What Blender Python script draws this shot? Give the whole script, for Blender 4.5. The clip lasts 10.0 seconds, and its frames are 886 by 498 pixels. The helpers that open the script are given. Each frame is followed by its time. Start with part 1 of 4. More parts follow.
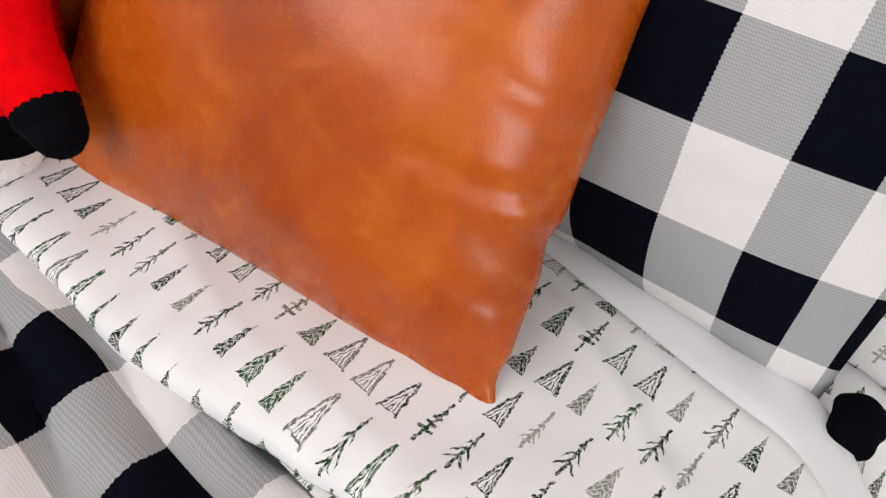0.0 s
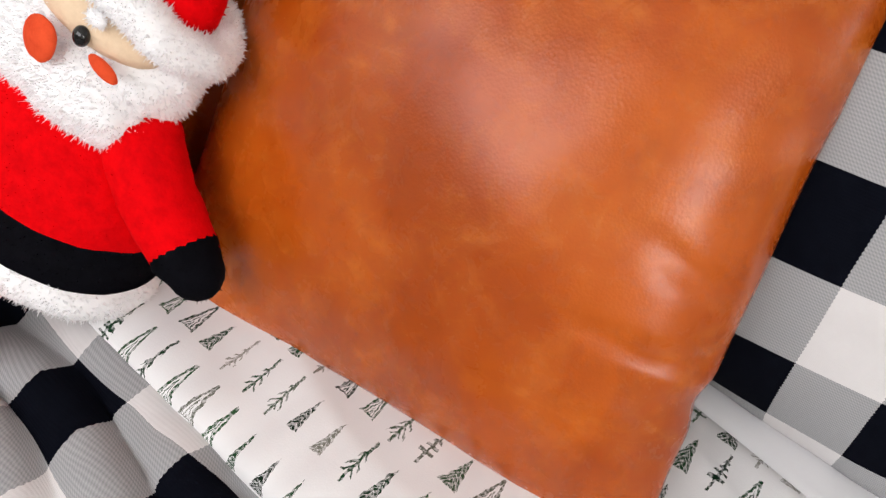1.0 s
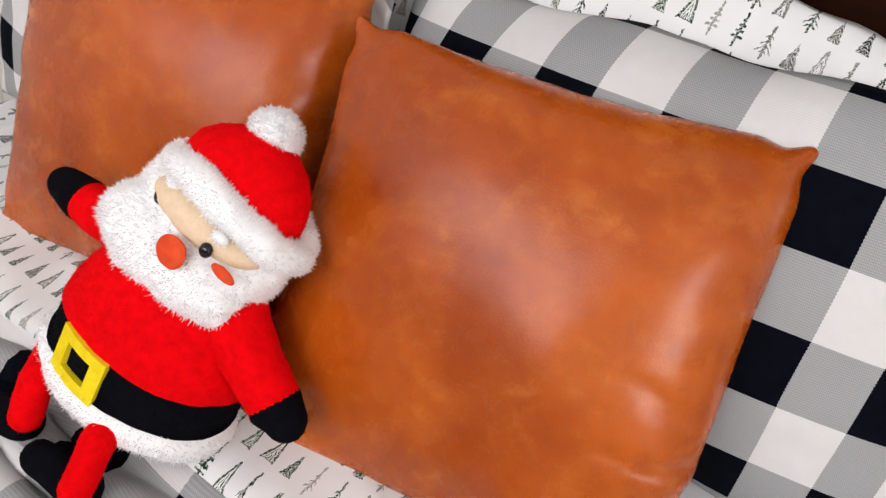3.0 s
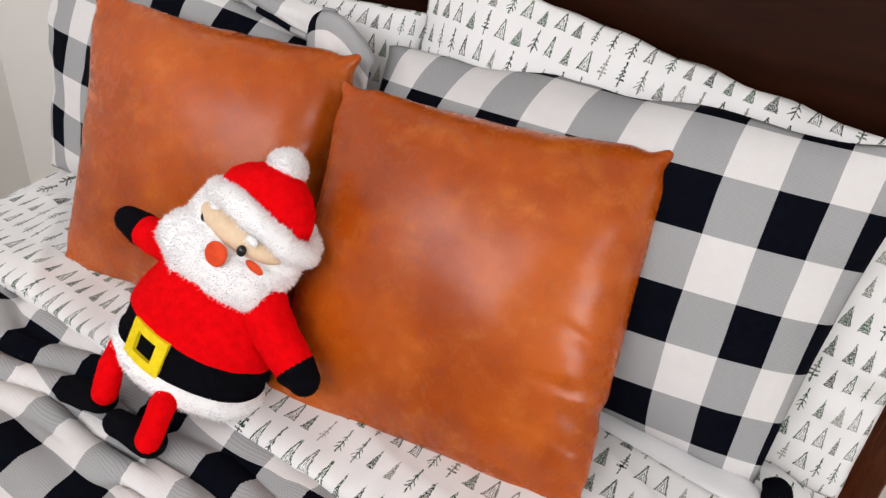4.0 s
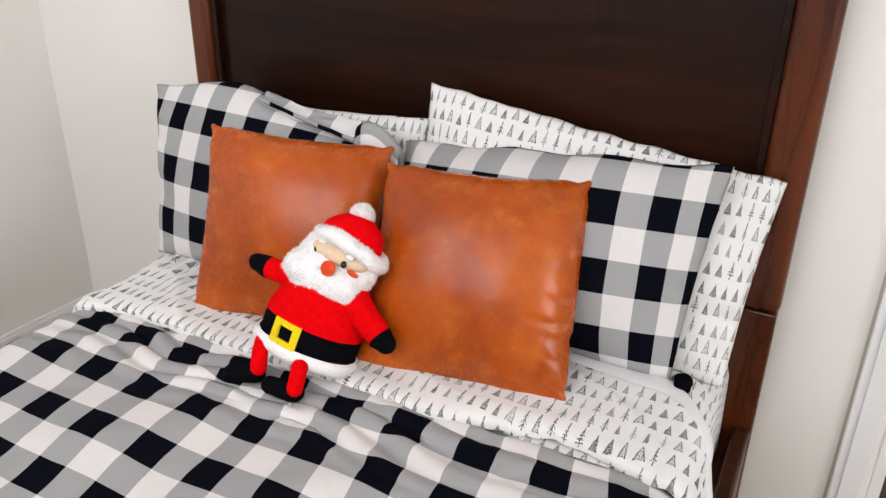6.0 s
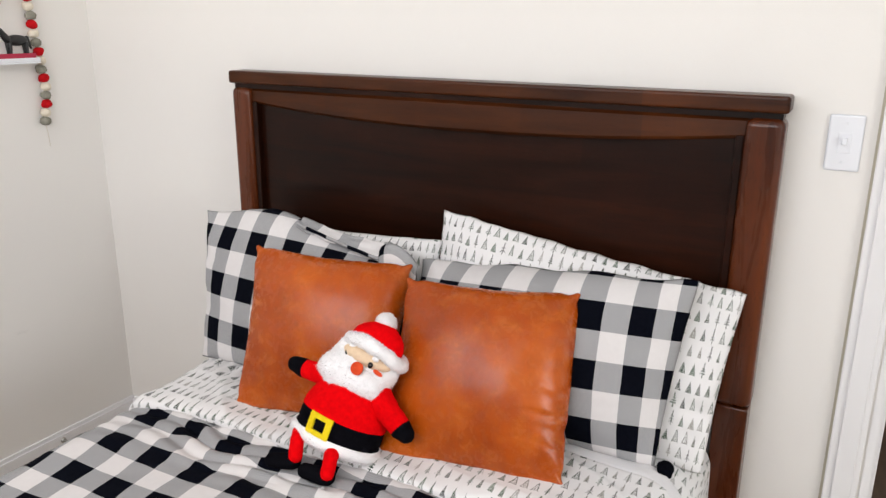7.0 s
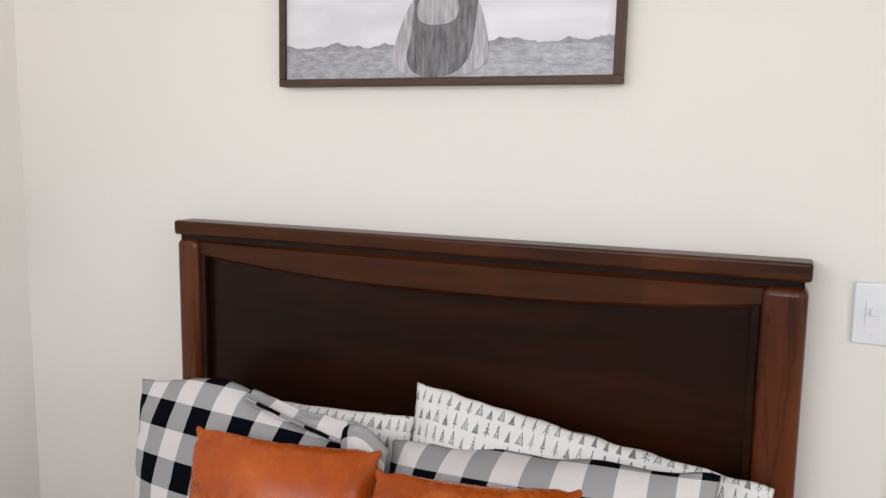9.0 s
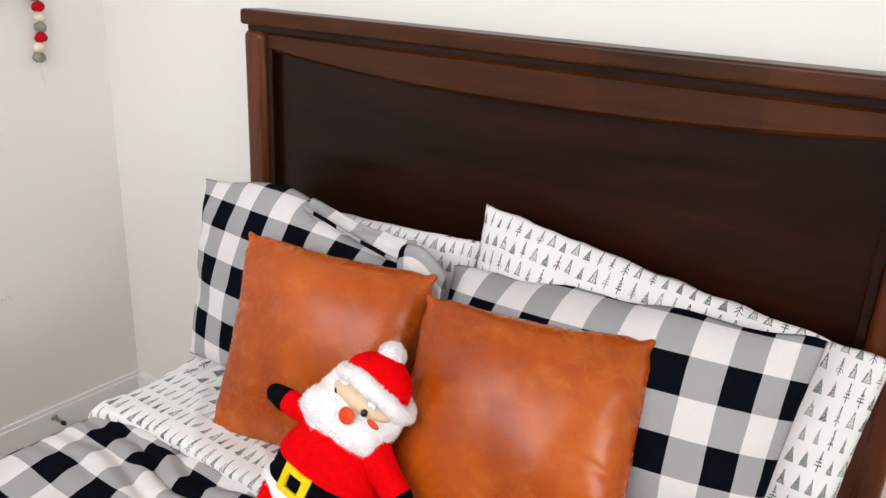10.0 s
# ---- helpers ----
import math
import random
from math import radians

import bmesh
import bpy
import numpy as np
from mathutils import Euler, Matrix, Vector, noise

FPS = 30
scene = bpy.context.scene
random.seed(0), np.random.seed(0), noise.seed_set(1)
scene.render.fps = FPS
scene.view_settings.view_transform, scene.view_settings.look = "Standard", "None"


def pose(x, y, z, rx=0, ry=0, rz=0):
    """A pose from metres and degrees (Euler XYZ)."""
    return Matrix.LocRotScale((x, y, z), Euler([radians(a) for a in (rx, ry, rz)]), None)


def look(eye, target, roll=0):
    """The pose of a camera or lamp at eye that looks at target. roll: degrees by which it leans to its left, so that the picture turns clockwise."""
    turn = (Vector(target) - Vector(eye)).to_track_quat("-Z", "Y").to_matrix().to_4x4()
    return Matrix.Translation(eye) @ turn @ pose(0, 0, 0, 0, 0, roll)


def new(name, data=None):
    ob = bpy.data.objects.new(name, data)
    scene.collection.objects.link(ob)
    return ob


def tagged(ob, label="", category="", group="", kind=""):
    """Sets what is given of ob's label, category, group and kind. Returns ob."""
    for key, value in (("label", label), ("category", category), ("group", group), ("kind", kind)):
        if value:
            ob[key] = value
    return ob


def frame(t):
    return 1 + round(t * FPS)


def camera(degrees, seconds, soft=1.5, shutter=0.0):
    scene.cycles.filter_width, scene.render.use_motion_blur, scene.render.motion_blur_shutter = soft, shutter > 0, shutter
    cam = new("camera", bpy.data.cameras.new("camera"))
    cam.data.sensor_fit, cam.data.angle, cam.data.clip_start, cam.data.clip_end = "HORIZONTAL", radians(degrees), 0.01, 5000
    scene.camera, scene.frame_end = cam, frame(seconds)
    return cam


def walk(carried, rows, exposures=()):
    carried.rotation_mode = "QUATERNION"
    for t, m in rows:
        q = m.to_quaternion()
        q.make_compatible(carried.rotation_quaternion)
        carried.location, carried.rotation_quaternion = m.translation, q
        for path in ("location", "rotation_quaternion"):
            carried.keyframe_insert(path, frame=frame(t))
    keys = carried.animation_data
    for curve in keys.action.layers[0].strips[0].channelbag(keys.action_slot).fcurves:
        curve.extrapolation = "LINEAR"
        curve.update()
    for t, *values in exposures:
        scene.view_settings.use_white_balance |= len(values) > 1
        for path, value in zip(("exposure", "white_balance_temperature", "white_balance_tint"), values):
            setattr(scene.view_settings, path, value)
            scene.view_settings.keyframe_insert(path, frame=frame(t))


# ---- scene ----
cam = camera(59.4, 10.0, soft=1.4)
PATH = [
    (0, (0.606, -0.739, 0.999), (-0.268, 0.399, -0.395), 7.3),
    (0.5, (0.532, -0.751, 1.032), (-0.322, 0.39, -0.371), 7.8),
    (1, (0.486, -0.771, 1.062), (-0.375, 0.402, -0.31), 8.2),
    (1.5, (0.457, -0.784, 1.095), (-0.403, 0.412, -0.258), 8.1),
    (2, (0.418, -0.806, 1.138), (-0.375, 0.449, -0.202), 9.8),
    (2.5, (0.422, -0.833, 1.177), (-0.383, 0.467, -0.113), 9.2),
    (3, (0.452, -0.891, 1.219), (-0.349, 0.462, -0.016), 9.0),
    (4.3, (0.637, -1.15, 1.315), (-0.227, 0.32, 0.27), 4.2),
    (4.5, (0.645, -1.197, 1.329), (-0.209, 0.288, 0.296), 3.6),
    (5, (0.686, -1.34, 1.361), (-0.17, 0.184, 0.39), 2.2),
    (6.5, (0.879, -1.776, 1.48), (0.015, -0.125, 0.751), 0.4),
    (7, (0.926, -1.87, 1.532), (0.011, -0.185, 0.963), 0.3),
    (7.5, (0.926, -1.902, 1.572), (0.02, -0.151, 1.231), 0.8),
    (8, (0.868, -1.859, 1.598), (0.029, -0.052, 1.431), 0.5),
    (8.5, (0.791, -1.789, 1.613), (-0.001, 0.044, 1.497), -0.0),
    (9, (0.766, -1.661, 1.58), (-0.08, 0.133, 1.325), 0.8),
    (9.5, (0.775, -1.496, 1.549), (-0.205, 0.176, 1.055), 1.7),
    (10, (0.759, -1.431, 1.506), (-0.289, 0.127, 0.816), 2.9),
]
walk(cam, [(t, look(eye, target, roll)) for t, eye, target, roll in PATH], exposures=[(0, 0.05), (3, 0.0), (5, -0.04), (6.5, 0.02), (8.5, -0.32), (9, -0.27), (9.5, -0.03), (10, 0.09)])

# ---- light ----
world = bpy.data.worlds.new("world")
scene.world = world
world.use_nodes = True
wn = world.node_tree
sky = wn.nodes.new("ShaderNodeTexSky")
sky.sky_type, sky.sun_disc = "NISHITA", False
sky.sun_elevation, sky.sun_rotation = radians(38), radians(150)
wn.links.new(sky.outputs[0], wn.nodes["Background"].inputs[0])
wn.nodes["Background"].inputs[1].default_value = 0.10

ROOM_W, ROOM_E, ROOM_S, CEIL = -1.49, 3.5, -2.62, 2.72
WIN_X0, WIN_X1, WIN_Z0, WIN_Z1 = -1.40, 1.20, 1.45, 2.62
EWIN_Y0, EWIN_Y1, EWIN_Z0, EWIN_Z1 = -2.40, -1.20, 0.90, 2.25


def area_lamp(name, where, target, sx, sy, watts, colour):
    data = bpy.data.lights.new(name, "AREA")
    data.shape, data.size, data.size_y, data.energy, data.color = "RECTANGLE", sx, sy, watts, colour
    ob = new(name, data)
    ob.matrix_world = look(where, target)
    return ob


area_lamp("window_daylight", ((WIN_X0 + WIN_X1) / 2, ROOM_S - 0.06, (WIN_Z0 + WIN_Z1) / 2),
          ((WIN_X0 + WIN_X1) / 2 - 0.2, 0, 1.0), WIN_X1 - WIN_X0, WIN_Z1 - WIN_Z0, 43, (1.0, 0.968, 0.975))
# added fill light from the east, brightens the west wall
area_lamp("side_fill_light", (ROOM_E + 0.06, (EWIN_Y0 + EWIN_Y1) / 2, (EWIN_Z0 + EWIN_Z1) / 2),
          (-1.49, -0.7, 1.0), EWIN_Y1 - EWIN_Y0, EWIN_Z1 - EWIN_Z0, 40, (1.0, 0.985, 0.968))


area_lamp("hall_daylight", (3.06, 1.4, 1.5), (1.2, 1.1, 0.0), 1.4, 1.4, 22, (1.0, 0.98, 0.96))


# ---- materials ----
class Nodes:
    """Short hand for building node materials."""

    def __init__(self, name):
        self.mat = bpy.data.materials.new(name)
        self.mat.use_nodes = True
        self.tree = self.mat.node_tree
        self.bsdf = self.tree.nodes["Principled BSDF"]

    def put(self, socket, value):
        if isinstance(value, bpy.types.NodeSocket):
            self.tree.links.new(value, socket)
        elif value is not None:
            if hasattr(socket.default_value, "__len__") and len(socket.default_value) == 4 and len(value) == 3:
                value = (*value, 1)
            socket.default_value = value

    def math(self, op, a, b=None, c=None, clamp=False):
        n = self.tree.nodes.new("ShaderNodeMath")
        n.operation, n.use_clamp = op, clamp
        for i, v in enumerate((a, b, c)):
            self.put(n.inputs[i], v)
        return n.outputs[0]

    def uv(self):
        return self.tree.nodes.new("ShaderNodeUVMap").outputs[0]

    def local(self):
        return self.tree.nodes.new("ShaderNodeTexCoord").outputs["Object"]

    def split(self, v):
        n = self.tree.nodes.new("ShaderNodeSeparateXYZ")
        self.put(n.inputs[0], v)
        return n.outputs[0], n.outputs[1], n.outputs[2]

    def join(self, x, y, z=0.0):
        n = self.tree.nodes.new("ShaderNodeCombineXYZ")
        for i, v in enumerate((x, y, z)):
            self.put(n.inputs[i], v)
        return n.outputs[0]

    def scaled(self, v, s):
        n = self.tree.nodes.new("ShaderNodeMapping")
        self.put(n.inputs[0], v)
        n.inputs["Scale"].default_value = s
        return n.outputs[0]

    def noise(self, v, scale, detail=3.0, rough=0.5, distort=0.0):
        n = self.tree.nodes.new("ShaderNodeTexNoise")
        self.put(n.inputs["Vector"], v)
        n.inputs["Scale"].default_value, n.inputs["Detail"].default_value = scale, detail
        n.inputs["Roughness"].default_value, n.inputs["Distortion"].default_value = rough, distort
        return n.outputs[0]

    def cells(self, v, scale, feature="F1"):
        n = self.tree.nodes.new("ShaderNodeTexVoronoi")
        n.feature = feature
        self.put(n.inputs["Vector"], v)
        n.inputs["Scale"].default_value = scale
        return n.outputs["Distance"]

    def white(self, v):
        n = self.tree.nodes.new("ShaderNodeTexWhiteNoise")
        n.noise_dimensions = "3D"
        self.put(n.inputs["Vector"], v)
        return n.outputs["Value"], n.outputs["Color"]

    def ramp(self, f, stops):
        n = self.tree.nodes.new("ShaderNodeValToRGB")
        el = n.color_ramp.elements
        while len(el) < len(stops):
            el.new(0.5)
        for e, (p, c) in zip(el, stops):
            e.position, e.color = p, (*c, 1)
        self.put(n.inputs[0], f)
        return n.outputs[0]

    def mix(self, f, a, b, blend="MIX"):
        n = self.tree.nodes.new("ShaderNodeMix")
        n.data_type, n.blend_type = "RGBA", blend
        self.put(n.inputs["Factor"], f)
        for sock, v in ((n.inputs[6], a), (n.inputs[7], b)):
            self.put(sock, v)
        return n.outputs[2]

    def bump(self, height, strength, distance):
        n = self.tree.nodes.new("ShaderNodeBump")
        n.inputs["Strength"].default_value, n.inputs["Distance"].default_value = strength, distance
        self.put(n.inputs["Height"], height)
        self.tree.links.new(n.outputs[0], self.bsdf.inputs["Normal"])

    def set(self, colour=None, rough=None, metal=None, **more):
        self.put(self.bsdf.inputs["Base Color"], colour)
        self.put(self.bsdf.inputs["Roughness"], rough)
        self.put(self.bsdf.inputs["Metallic"], metal)
        for k, v in more.items():
            self.put(self.bsdf.inputs[k.replace("_", " ")], v)
        return self.mat


def paint(name, colour, rough=0.6, relief=0.35, spread=0.04):
    n = Nodes(name)
    v = n.local()
    dark = tuple(c * (1 - spread) for c in colour)
    col = n.mix(n.noise(v, 1.3, 4), dark, colour)
    n.bump(n.noise(v, 260, 2), relief, 0.0006)
    return n.set(col, rough)


def plain(name, colour, rough=0.5, spread=0.15, scale=40, **more):
    n = Nodes(name)
    v = n.local()
    dark = tuple(c * (1 - spread) for c in colour)
    col = n.mix(n.noise(v, scale, 4), dark, colour)
    n.bump(n.noise(v, scale * 8, 2), 0.15, 0.0005)
    return n.set(col, rough, **more)


def leather():
    n = Nodes("tan_leather")
    v = n.local()
    big = n.noise(v, 5.5, 4, 0.6, 0.3)
    mid = n.noise(v, 17, 5, 0.65, 0.6)
    fine = n.noise(v, 48, 5, 0.65, 0.4)
    base = n.ramp(big, ((0.30, (0.28, 0.042, 0.0016)), (0.5, (0.39, 0.065, 0.0028)), (0.70, (0.50, 0.098, 0.0055))))
    # pale rubbed clouds, broken up by finer flecks and light scratches
    cloud = n.ramp(mid, ((0.46, (0, 0, 0)), (0.68, (1, 1, 1))))
    fleck = n.ramp(fine, ((0.40, (0.25, 0.25, 0.25)), (0.66, (1, 1, 1))))
    col = n.mix(n.math("MULTIPLY", n.math("MULTIPLY", cloud, fleck), 0.52), base, (0.66, 0.185, 0.022))
    deep = n.ramp(n.noise(n.scaled(v, (1.2, 1, 0.8)), 11, 5, 0.6, 0.5), ((0.28, (1, 1, 1)), (0.46, (0, 0, 0))))
    col = n.mix(n.math("MULTIPLY", deep, 0.32), col, (0.19, 0.024, 0.0012))
    scratch = n.ramp(n.cells(n.scaled(v, (1.0, 1.0, 1.6)), 13, "DISTANCE_TO_EDGE"), ((0.0, (1, 1, 1)), (0.022, (0, 0, 0))))
    col = n.mix(n.math("MULTIPLY", n.math("MULTIPLY", scratch, cloud), 0.18), col, (0.72, 0.25, 0.05))
    grain = n.cells(v, 560)
    h = n.math("ADD", n.math("MULTIPLY", grain, 0.5), n.math("MULTIPLY", n.noise(v, 60, 4), 0.9))
    n.bump(h, 0.11, 0.0014)
    rough = n.math("MULTIPLY_ADD", fine, 0.14, 0.20)
    return n.set(col, rough, Specular_IOR_Level=0.37)


SQUARE = 0.066


def plaid():
    n = Nodes("buffalo_check_cotton")
    uv = n.uv()
    wob = n.noise(uv, 9, 2)
    u, v, _ = n.split(uv)
    u = n.math("ADD", u, n.math("MULTIPLY", n.math("SUBTRACT", wob, 0.5), 0.004))
    jag = n.math("MULTIPLY", n.math("SUBTRACT", n.math("PINGPONG", n.math("DIVIDE", v, 0.0016), 1.0), 0.5), 0.0009)
    bu = n.math("FLOOR", n.math("MODULO", n.math("ADD", n.math("DIVIDE", n.math("ADD", u, jag), SQUARE), 400), 2))
    bv = n.math("FLOOR", n.math("MODULO", n.math("ADD", n.math("DIVIDE", v, SQUARE), 400), 2))
    total = n.math("ADD", bu, bv)
    # grey squares: dark and light yarns side by side
    yarn = n.math("PINGPONG", n.math("DIVIDE", v, 0.0011), 1.0)
    yarn2 = n.math("PINGPONG", n.math("DIVIDE", n.math("ADD", u, v), 0.0012), 1.0)
    mixed = n.math("MULTIPLY_ADD", n.math("SUBTRACT", yarn, 0.5), 0.24, 0.5)
    mixed = n.math("ADD", mixed, n.math("MULTIPLY", n.math("SUBTRACT", yarn2, 0.5), 0.25))
    grey = n.mix(mixed, (0.17, 0.173, 0.178), (0.52, 0.522, 0.53))
    white = n.mix(n.noise(uv, 60, 3), (0.67, 0.65, 0.645), (0.73, 0.712, 0.708))
    black = n.mix(n.noise(uv, 90, 3), (0.0018, 0.0022, 0.0045), (0.0045, 0.0055, 0.010))
    col = n.mix(n.math("GREATER_THAN", total, 0.5), white, grey)
    col = n.mix(n.math("GREATER_THAN", total, 1.5), col, black)
    weave = n.math("ADD", n.math("PINGPONG", n.math("DIVIDE", u, 0.0007), 1.0), yarn)
    n.bump(n.math("ADD", weave, n.math("MULTIPLY", n.noise(uv, 130, 3), 1.5)), 0.2, 0.0006)
    return n.set(col, 0.9, Specular_IOR_Level=0.03)


def tree_print(name, cw, ch):
    """White cotton with rows of small hand-drawn fir trees, each one of several kinds."""
    n = Nodes(name)
    uv = n.uv()
    wx = n.math("MULTIPLY", n.math("SUBTRACT", n.noise(uv, 240, 2), 0.5), 0.0040)
    wy = n.math("MULTIPLY", n.math("SUBTRACT", n.noise(n.scaled(uv, (1.3, 0.8, 1)), 200, 2), 0.5), 0.0035)
    u, v, _ = n.split(uv)
    u, v = n.math("ADD", u, wx), n.math("ADD", v, wy)
    row = n.math("FLOOR", n.math("DIVIDE", v, ch))
    shift, _ = n.white(n.join(row, 3.7, 1.0))
    cu = n.math("ADD", n.math("DIVIDE", u, cw), n.math("ADD", shift, 200))
    col_i = n.math("FLOOR", cu)
    r1, rc = n.white(n.join(col_i, row, 0.5))
    r2, r3, r4 = n.split(rc)
    a = n.math("ABSOLUTE", n.math("SUBTRACT", n.math("SUBTRACT", n.math("FRACT", cu), 0.5), n.math("MULTIPLY_ADD", r3, 0.12, -0.06)))
    b = n.math("FRACT", n.math("DIVIDE", v, ch))
    top = n.math("MULTIPLY_ADD", r2, 0.24, 0.74)
    foot = n.math("MULTIPLY_ADD", r1, 0.17, 0.07)
    rise = n.math("DIVIDE", n.math("SUBTRACT", b, foot), n.math("SUBTRACT", top, foot))
    half = n.math("MULTIPLY", n.math("SUBTRACT", 1.0, rise), n.math("MULTIPLY_ADD", r3, 0.15, 0.185))
    inside = n.math("MULTIPLY", n.math("LESS_THAN", a, half), n.math("GREATER_THAN", rise, 0.0))
    # filled with scribble
    scr = n.math("GREATER_THAN", n.math("SINE", n.math("ADD", n.math("MULTIPLY", b, 62), n.math("MULTIPLY", a, 55))), -0.90)
    filled = n.math("MULTIPLY", inside, scr)
    # outline with a few bars
    rim = n.math("LESS_THAN", n.math("ABSOLUTE", n.math("SUBTRACT", a, half)), 0.038)
    base = n.math("LESS_THAN", n.math("ABSOLUTE", rise), 0.035)
    inner = n.math("GREATER_THAN", n.math("SINE", n.math("MULTIPLY_ADD", a, 70, n.math("MULTIPLY", b, 24))), 0.35)
    edge = n.math("MULTIPLY", n.math("MAXIMUM", rim, n.math("MULTIPLY", n.math("MAXIMUM", base, inner), inside)), n.math("GREATER_THAN", rise, -0.04))
    edge = n.math("MULTIPLY", edge, n.math("LESS_THAN", rise, 1.0))
    # drooping branches
    chev = n.math("LESS_THAN", n.math("FRACT", n.math("MULTIPLY", n.math("ADD", b, n.math("MULTIPLY", a, 0.75)), n.math("MULTIPLY_ADD", r4, 3, 5))), 0.36)
    trunk = n.math("MULTIPLY", n.math("LESS_THAN", a, 0.042), n.math("MULTIPLY", n.math("GREATER_THAN", b, 0.05), n.math("LESS_THAN", b, top)))
    fir = n.math("MAXIMUM", n.math("MULTIPLY", chev, inside), trunk)
    # separate bars
    bars = n.math("MULTIPLY", n.math("LESS_THAN", n.math("FRACT", n.math("MULTIPLY", b, 7)), 0.45), inside)
    bars = n.math("MAXIMUM", bars, trunk)
    ink = n.math("MULTIPLY", filled, n.math("LESS_THAN", r1, 0.44))
    for kind, lo, hi in ((edge, 0.44, 0.66), (fir, 0.66, 0.88), (bars, 0.88, 1.0)):
        pick = n.math("MULTIPLY", n.math("GREATER_THAN", r1, lo), n.math("LESS_THAN", r1, hi + 0.0001))
        ink = n.math("MAXIMUM", ink, n.math("MULTIPLY", kind, pick))
    tone = n.ramp(r4, ((0.0, (0.004, 0.010, 0.006)), (0.42, (0.009, 0.044, 0.016)), (0.66, (0.026, 0.080, 0.030)), (0.80, (0.06, 0.075, 0.05)), (0.90, (0.19, 0.19, 0.16)), (1.0, (0.30, 0.29, 0.26))))
    worn = n.math("MULTIPLY", ink, n.ramp(n.noise(uv, 420, 2), ((0.32, (0.30, 0.30, 0.30)), (0.54, (1, 1, 1)))))
    cloth = n.mix(n.noise(uv, 30, 3), (0.75, 0.745, 0.745), (0.81, 0.805, 0.805))
    n.bump(n.math("ADD", n.noise(uv, 900, 2), n.math("MULTIPLY", n.noise(uv, 70, 3), 2.0)), 0.18, 0.0007)
    return n.set(n.mix(worn, cloth, tone), 0.9, Specular_IOR_Level=0.1)


def wood(name, dark, light, scale=(1.2, 14, 14), rough=0.3, coat=0.25, spec=0.3, boards=None):
    n = Nodes(name)
    v = n.scaled(n.local(), scale)
    rings = n.noise(v, 2.2, 5, 0.6, 0.8)
    pores = n.noise(n.scaled(v, (2, 6, 6)), 9, 3, 0.6)
    blot = n.noise(n.local(), 2.4, 2)
    f = n.math("ADD", n.math("MULTIPLY", rings, 0.6), n.math("MULTIPLY", blot, 0.45))
    col = n.ramp(f, ((0.34, dark), (0.72, light)))
    col = n.mix(n.math("MULTIPLY", n.math("GREATER_THAN", pores, 0.62), 0.35), col, tuple(c * 0.5 for c in dark))
    if boards:
        # glued-up strips of veneer, each a little lighter or darker
        x, _, z = n.split(n.local())
        line = n.math("FLOOR", n.math("DIVIDE", z, boards[1]))
        off, _ = n.white(n.join(line, 1.5, 0.0))
        tone, _ = n.white(n.join(n.math("FLOOR", n.math("ADD", n.math("DIVIDE", x, boards[0]), n.math("MULTIPLY", off, 5))), line, 2.0))
        col = n.mix(n.math("MULTIPLY", tone, 0.38), col, tuple(c * 0.35 for c in dark))
    n.bump(n.math("ADD", n.math("MULTIPLY", pores, 0.4), n.noise(n.local(), 3, 2)), 0.06, 0.001)
    return n.set(col, n.math("MULTIPLY_ADD", rings, 0.15, rough - 0.05), Coat_Weight=coat, Coat_Roughness=0.1, Specular_IOR_Level=spec)


def plush(name, colour, dark, soft=0.0, relief=0.3):
    n = Nodes(name)
    v = n.local()
    f = n.noise(v, 90, 5, 0.7)
    n.bump(n.noise(v, 380, 3, 0.7), relief, 0.002)
    n.set(n.ramp(f, ((0.3, dark), (0.6, colour))), 0.95, Specular_IOR_Level=0.04)
    if soft:
        # light passes through the thin pile
        thin = n.tree.nodes.new("ShaderNodeBsdfTranslucent")
        thin.inputs[0].default_value = (*colour, 1)
        blend = n.tree.nodes.new("ShaderNodeMixShader")
        blend.inputs[0].default_value = soft
        n.tree.links.new(n.bsdf.outputs[0], blend.inputs[1])
        n.tree.links.new(thin.outputs[0], blend.inputs[2])
        n.tree.links.new(blend.outputs[0], n.tree.nodes["Material Output"].inputs[0])
    return n.mat


M_WALL = paint("cream_wall_paint", (0.82, 0.803, 0.772), 0.65)
M_CEIL = paint("white_ceiling_paint", (0.82, 0.82, 0.81), 0.8)
M_TRIM = paint("white_trim_paint", (0.82, 0.82, 0.83), 0.35, 0.1, 0.02)
M_FLOOR = wood("dark_floor_boards", (0.045, 0.026, 0.016), (0.115, 0.068, 0.042), (9, 1.0, 9), 0.4, 0.15)
M_CARPET = plush("beige_carpet", (0.52, 0.45, 0.36), (0.40, 0.34, 0.27))
M_WOOD = wood("dark_cherry_wood", (0.018, 0.0042, 0.0010), (0.105, 0.027, 0.0042), coat=0.05, spec=0.2, boards=(0.3, 0.2))
M_WOOD_V = wood("dark_cherry_wood_upright", (0.036, 0.0068, 0.0015), (0.135, 0.029, 0.0050), (14, 14, 1.2), rough=0.26, coat=0.22, spec=0.28)
M_PANEL = wood("dark_veneer", (0.0036, 0.0010, 0.0004), (0.032, 0.0070, 0.0017), (1.0, 10, 10), 0.30, 0.04, 0.18, (0.33, 0.085))
M_LEATHER = leather()
M_PLAID = plaid()
M_TREES = tree_print("tree_print_cotton", 0.0258, 0.040)
M_WHITE = plain("white_cotton", (0.74, 0.74, 0.75), 0.85, 0.04, 30)
M_THREAD = plain("grey_thread", (0.30, 0.30, 0.31), 0.85, 0.1, 60)
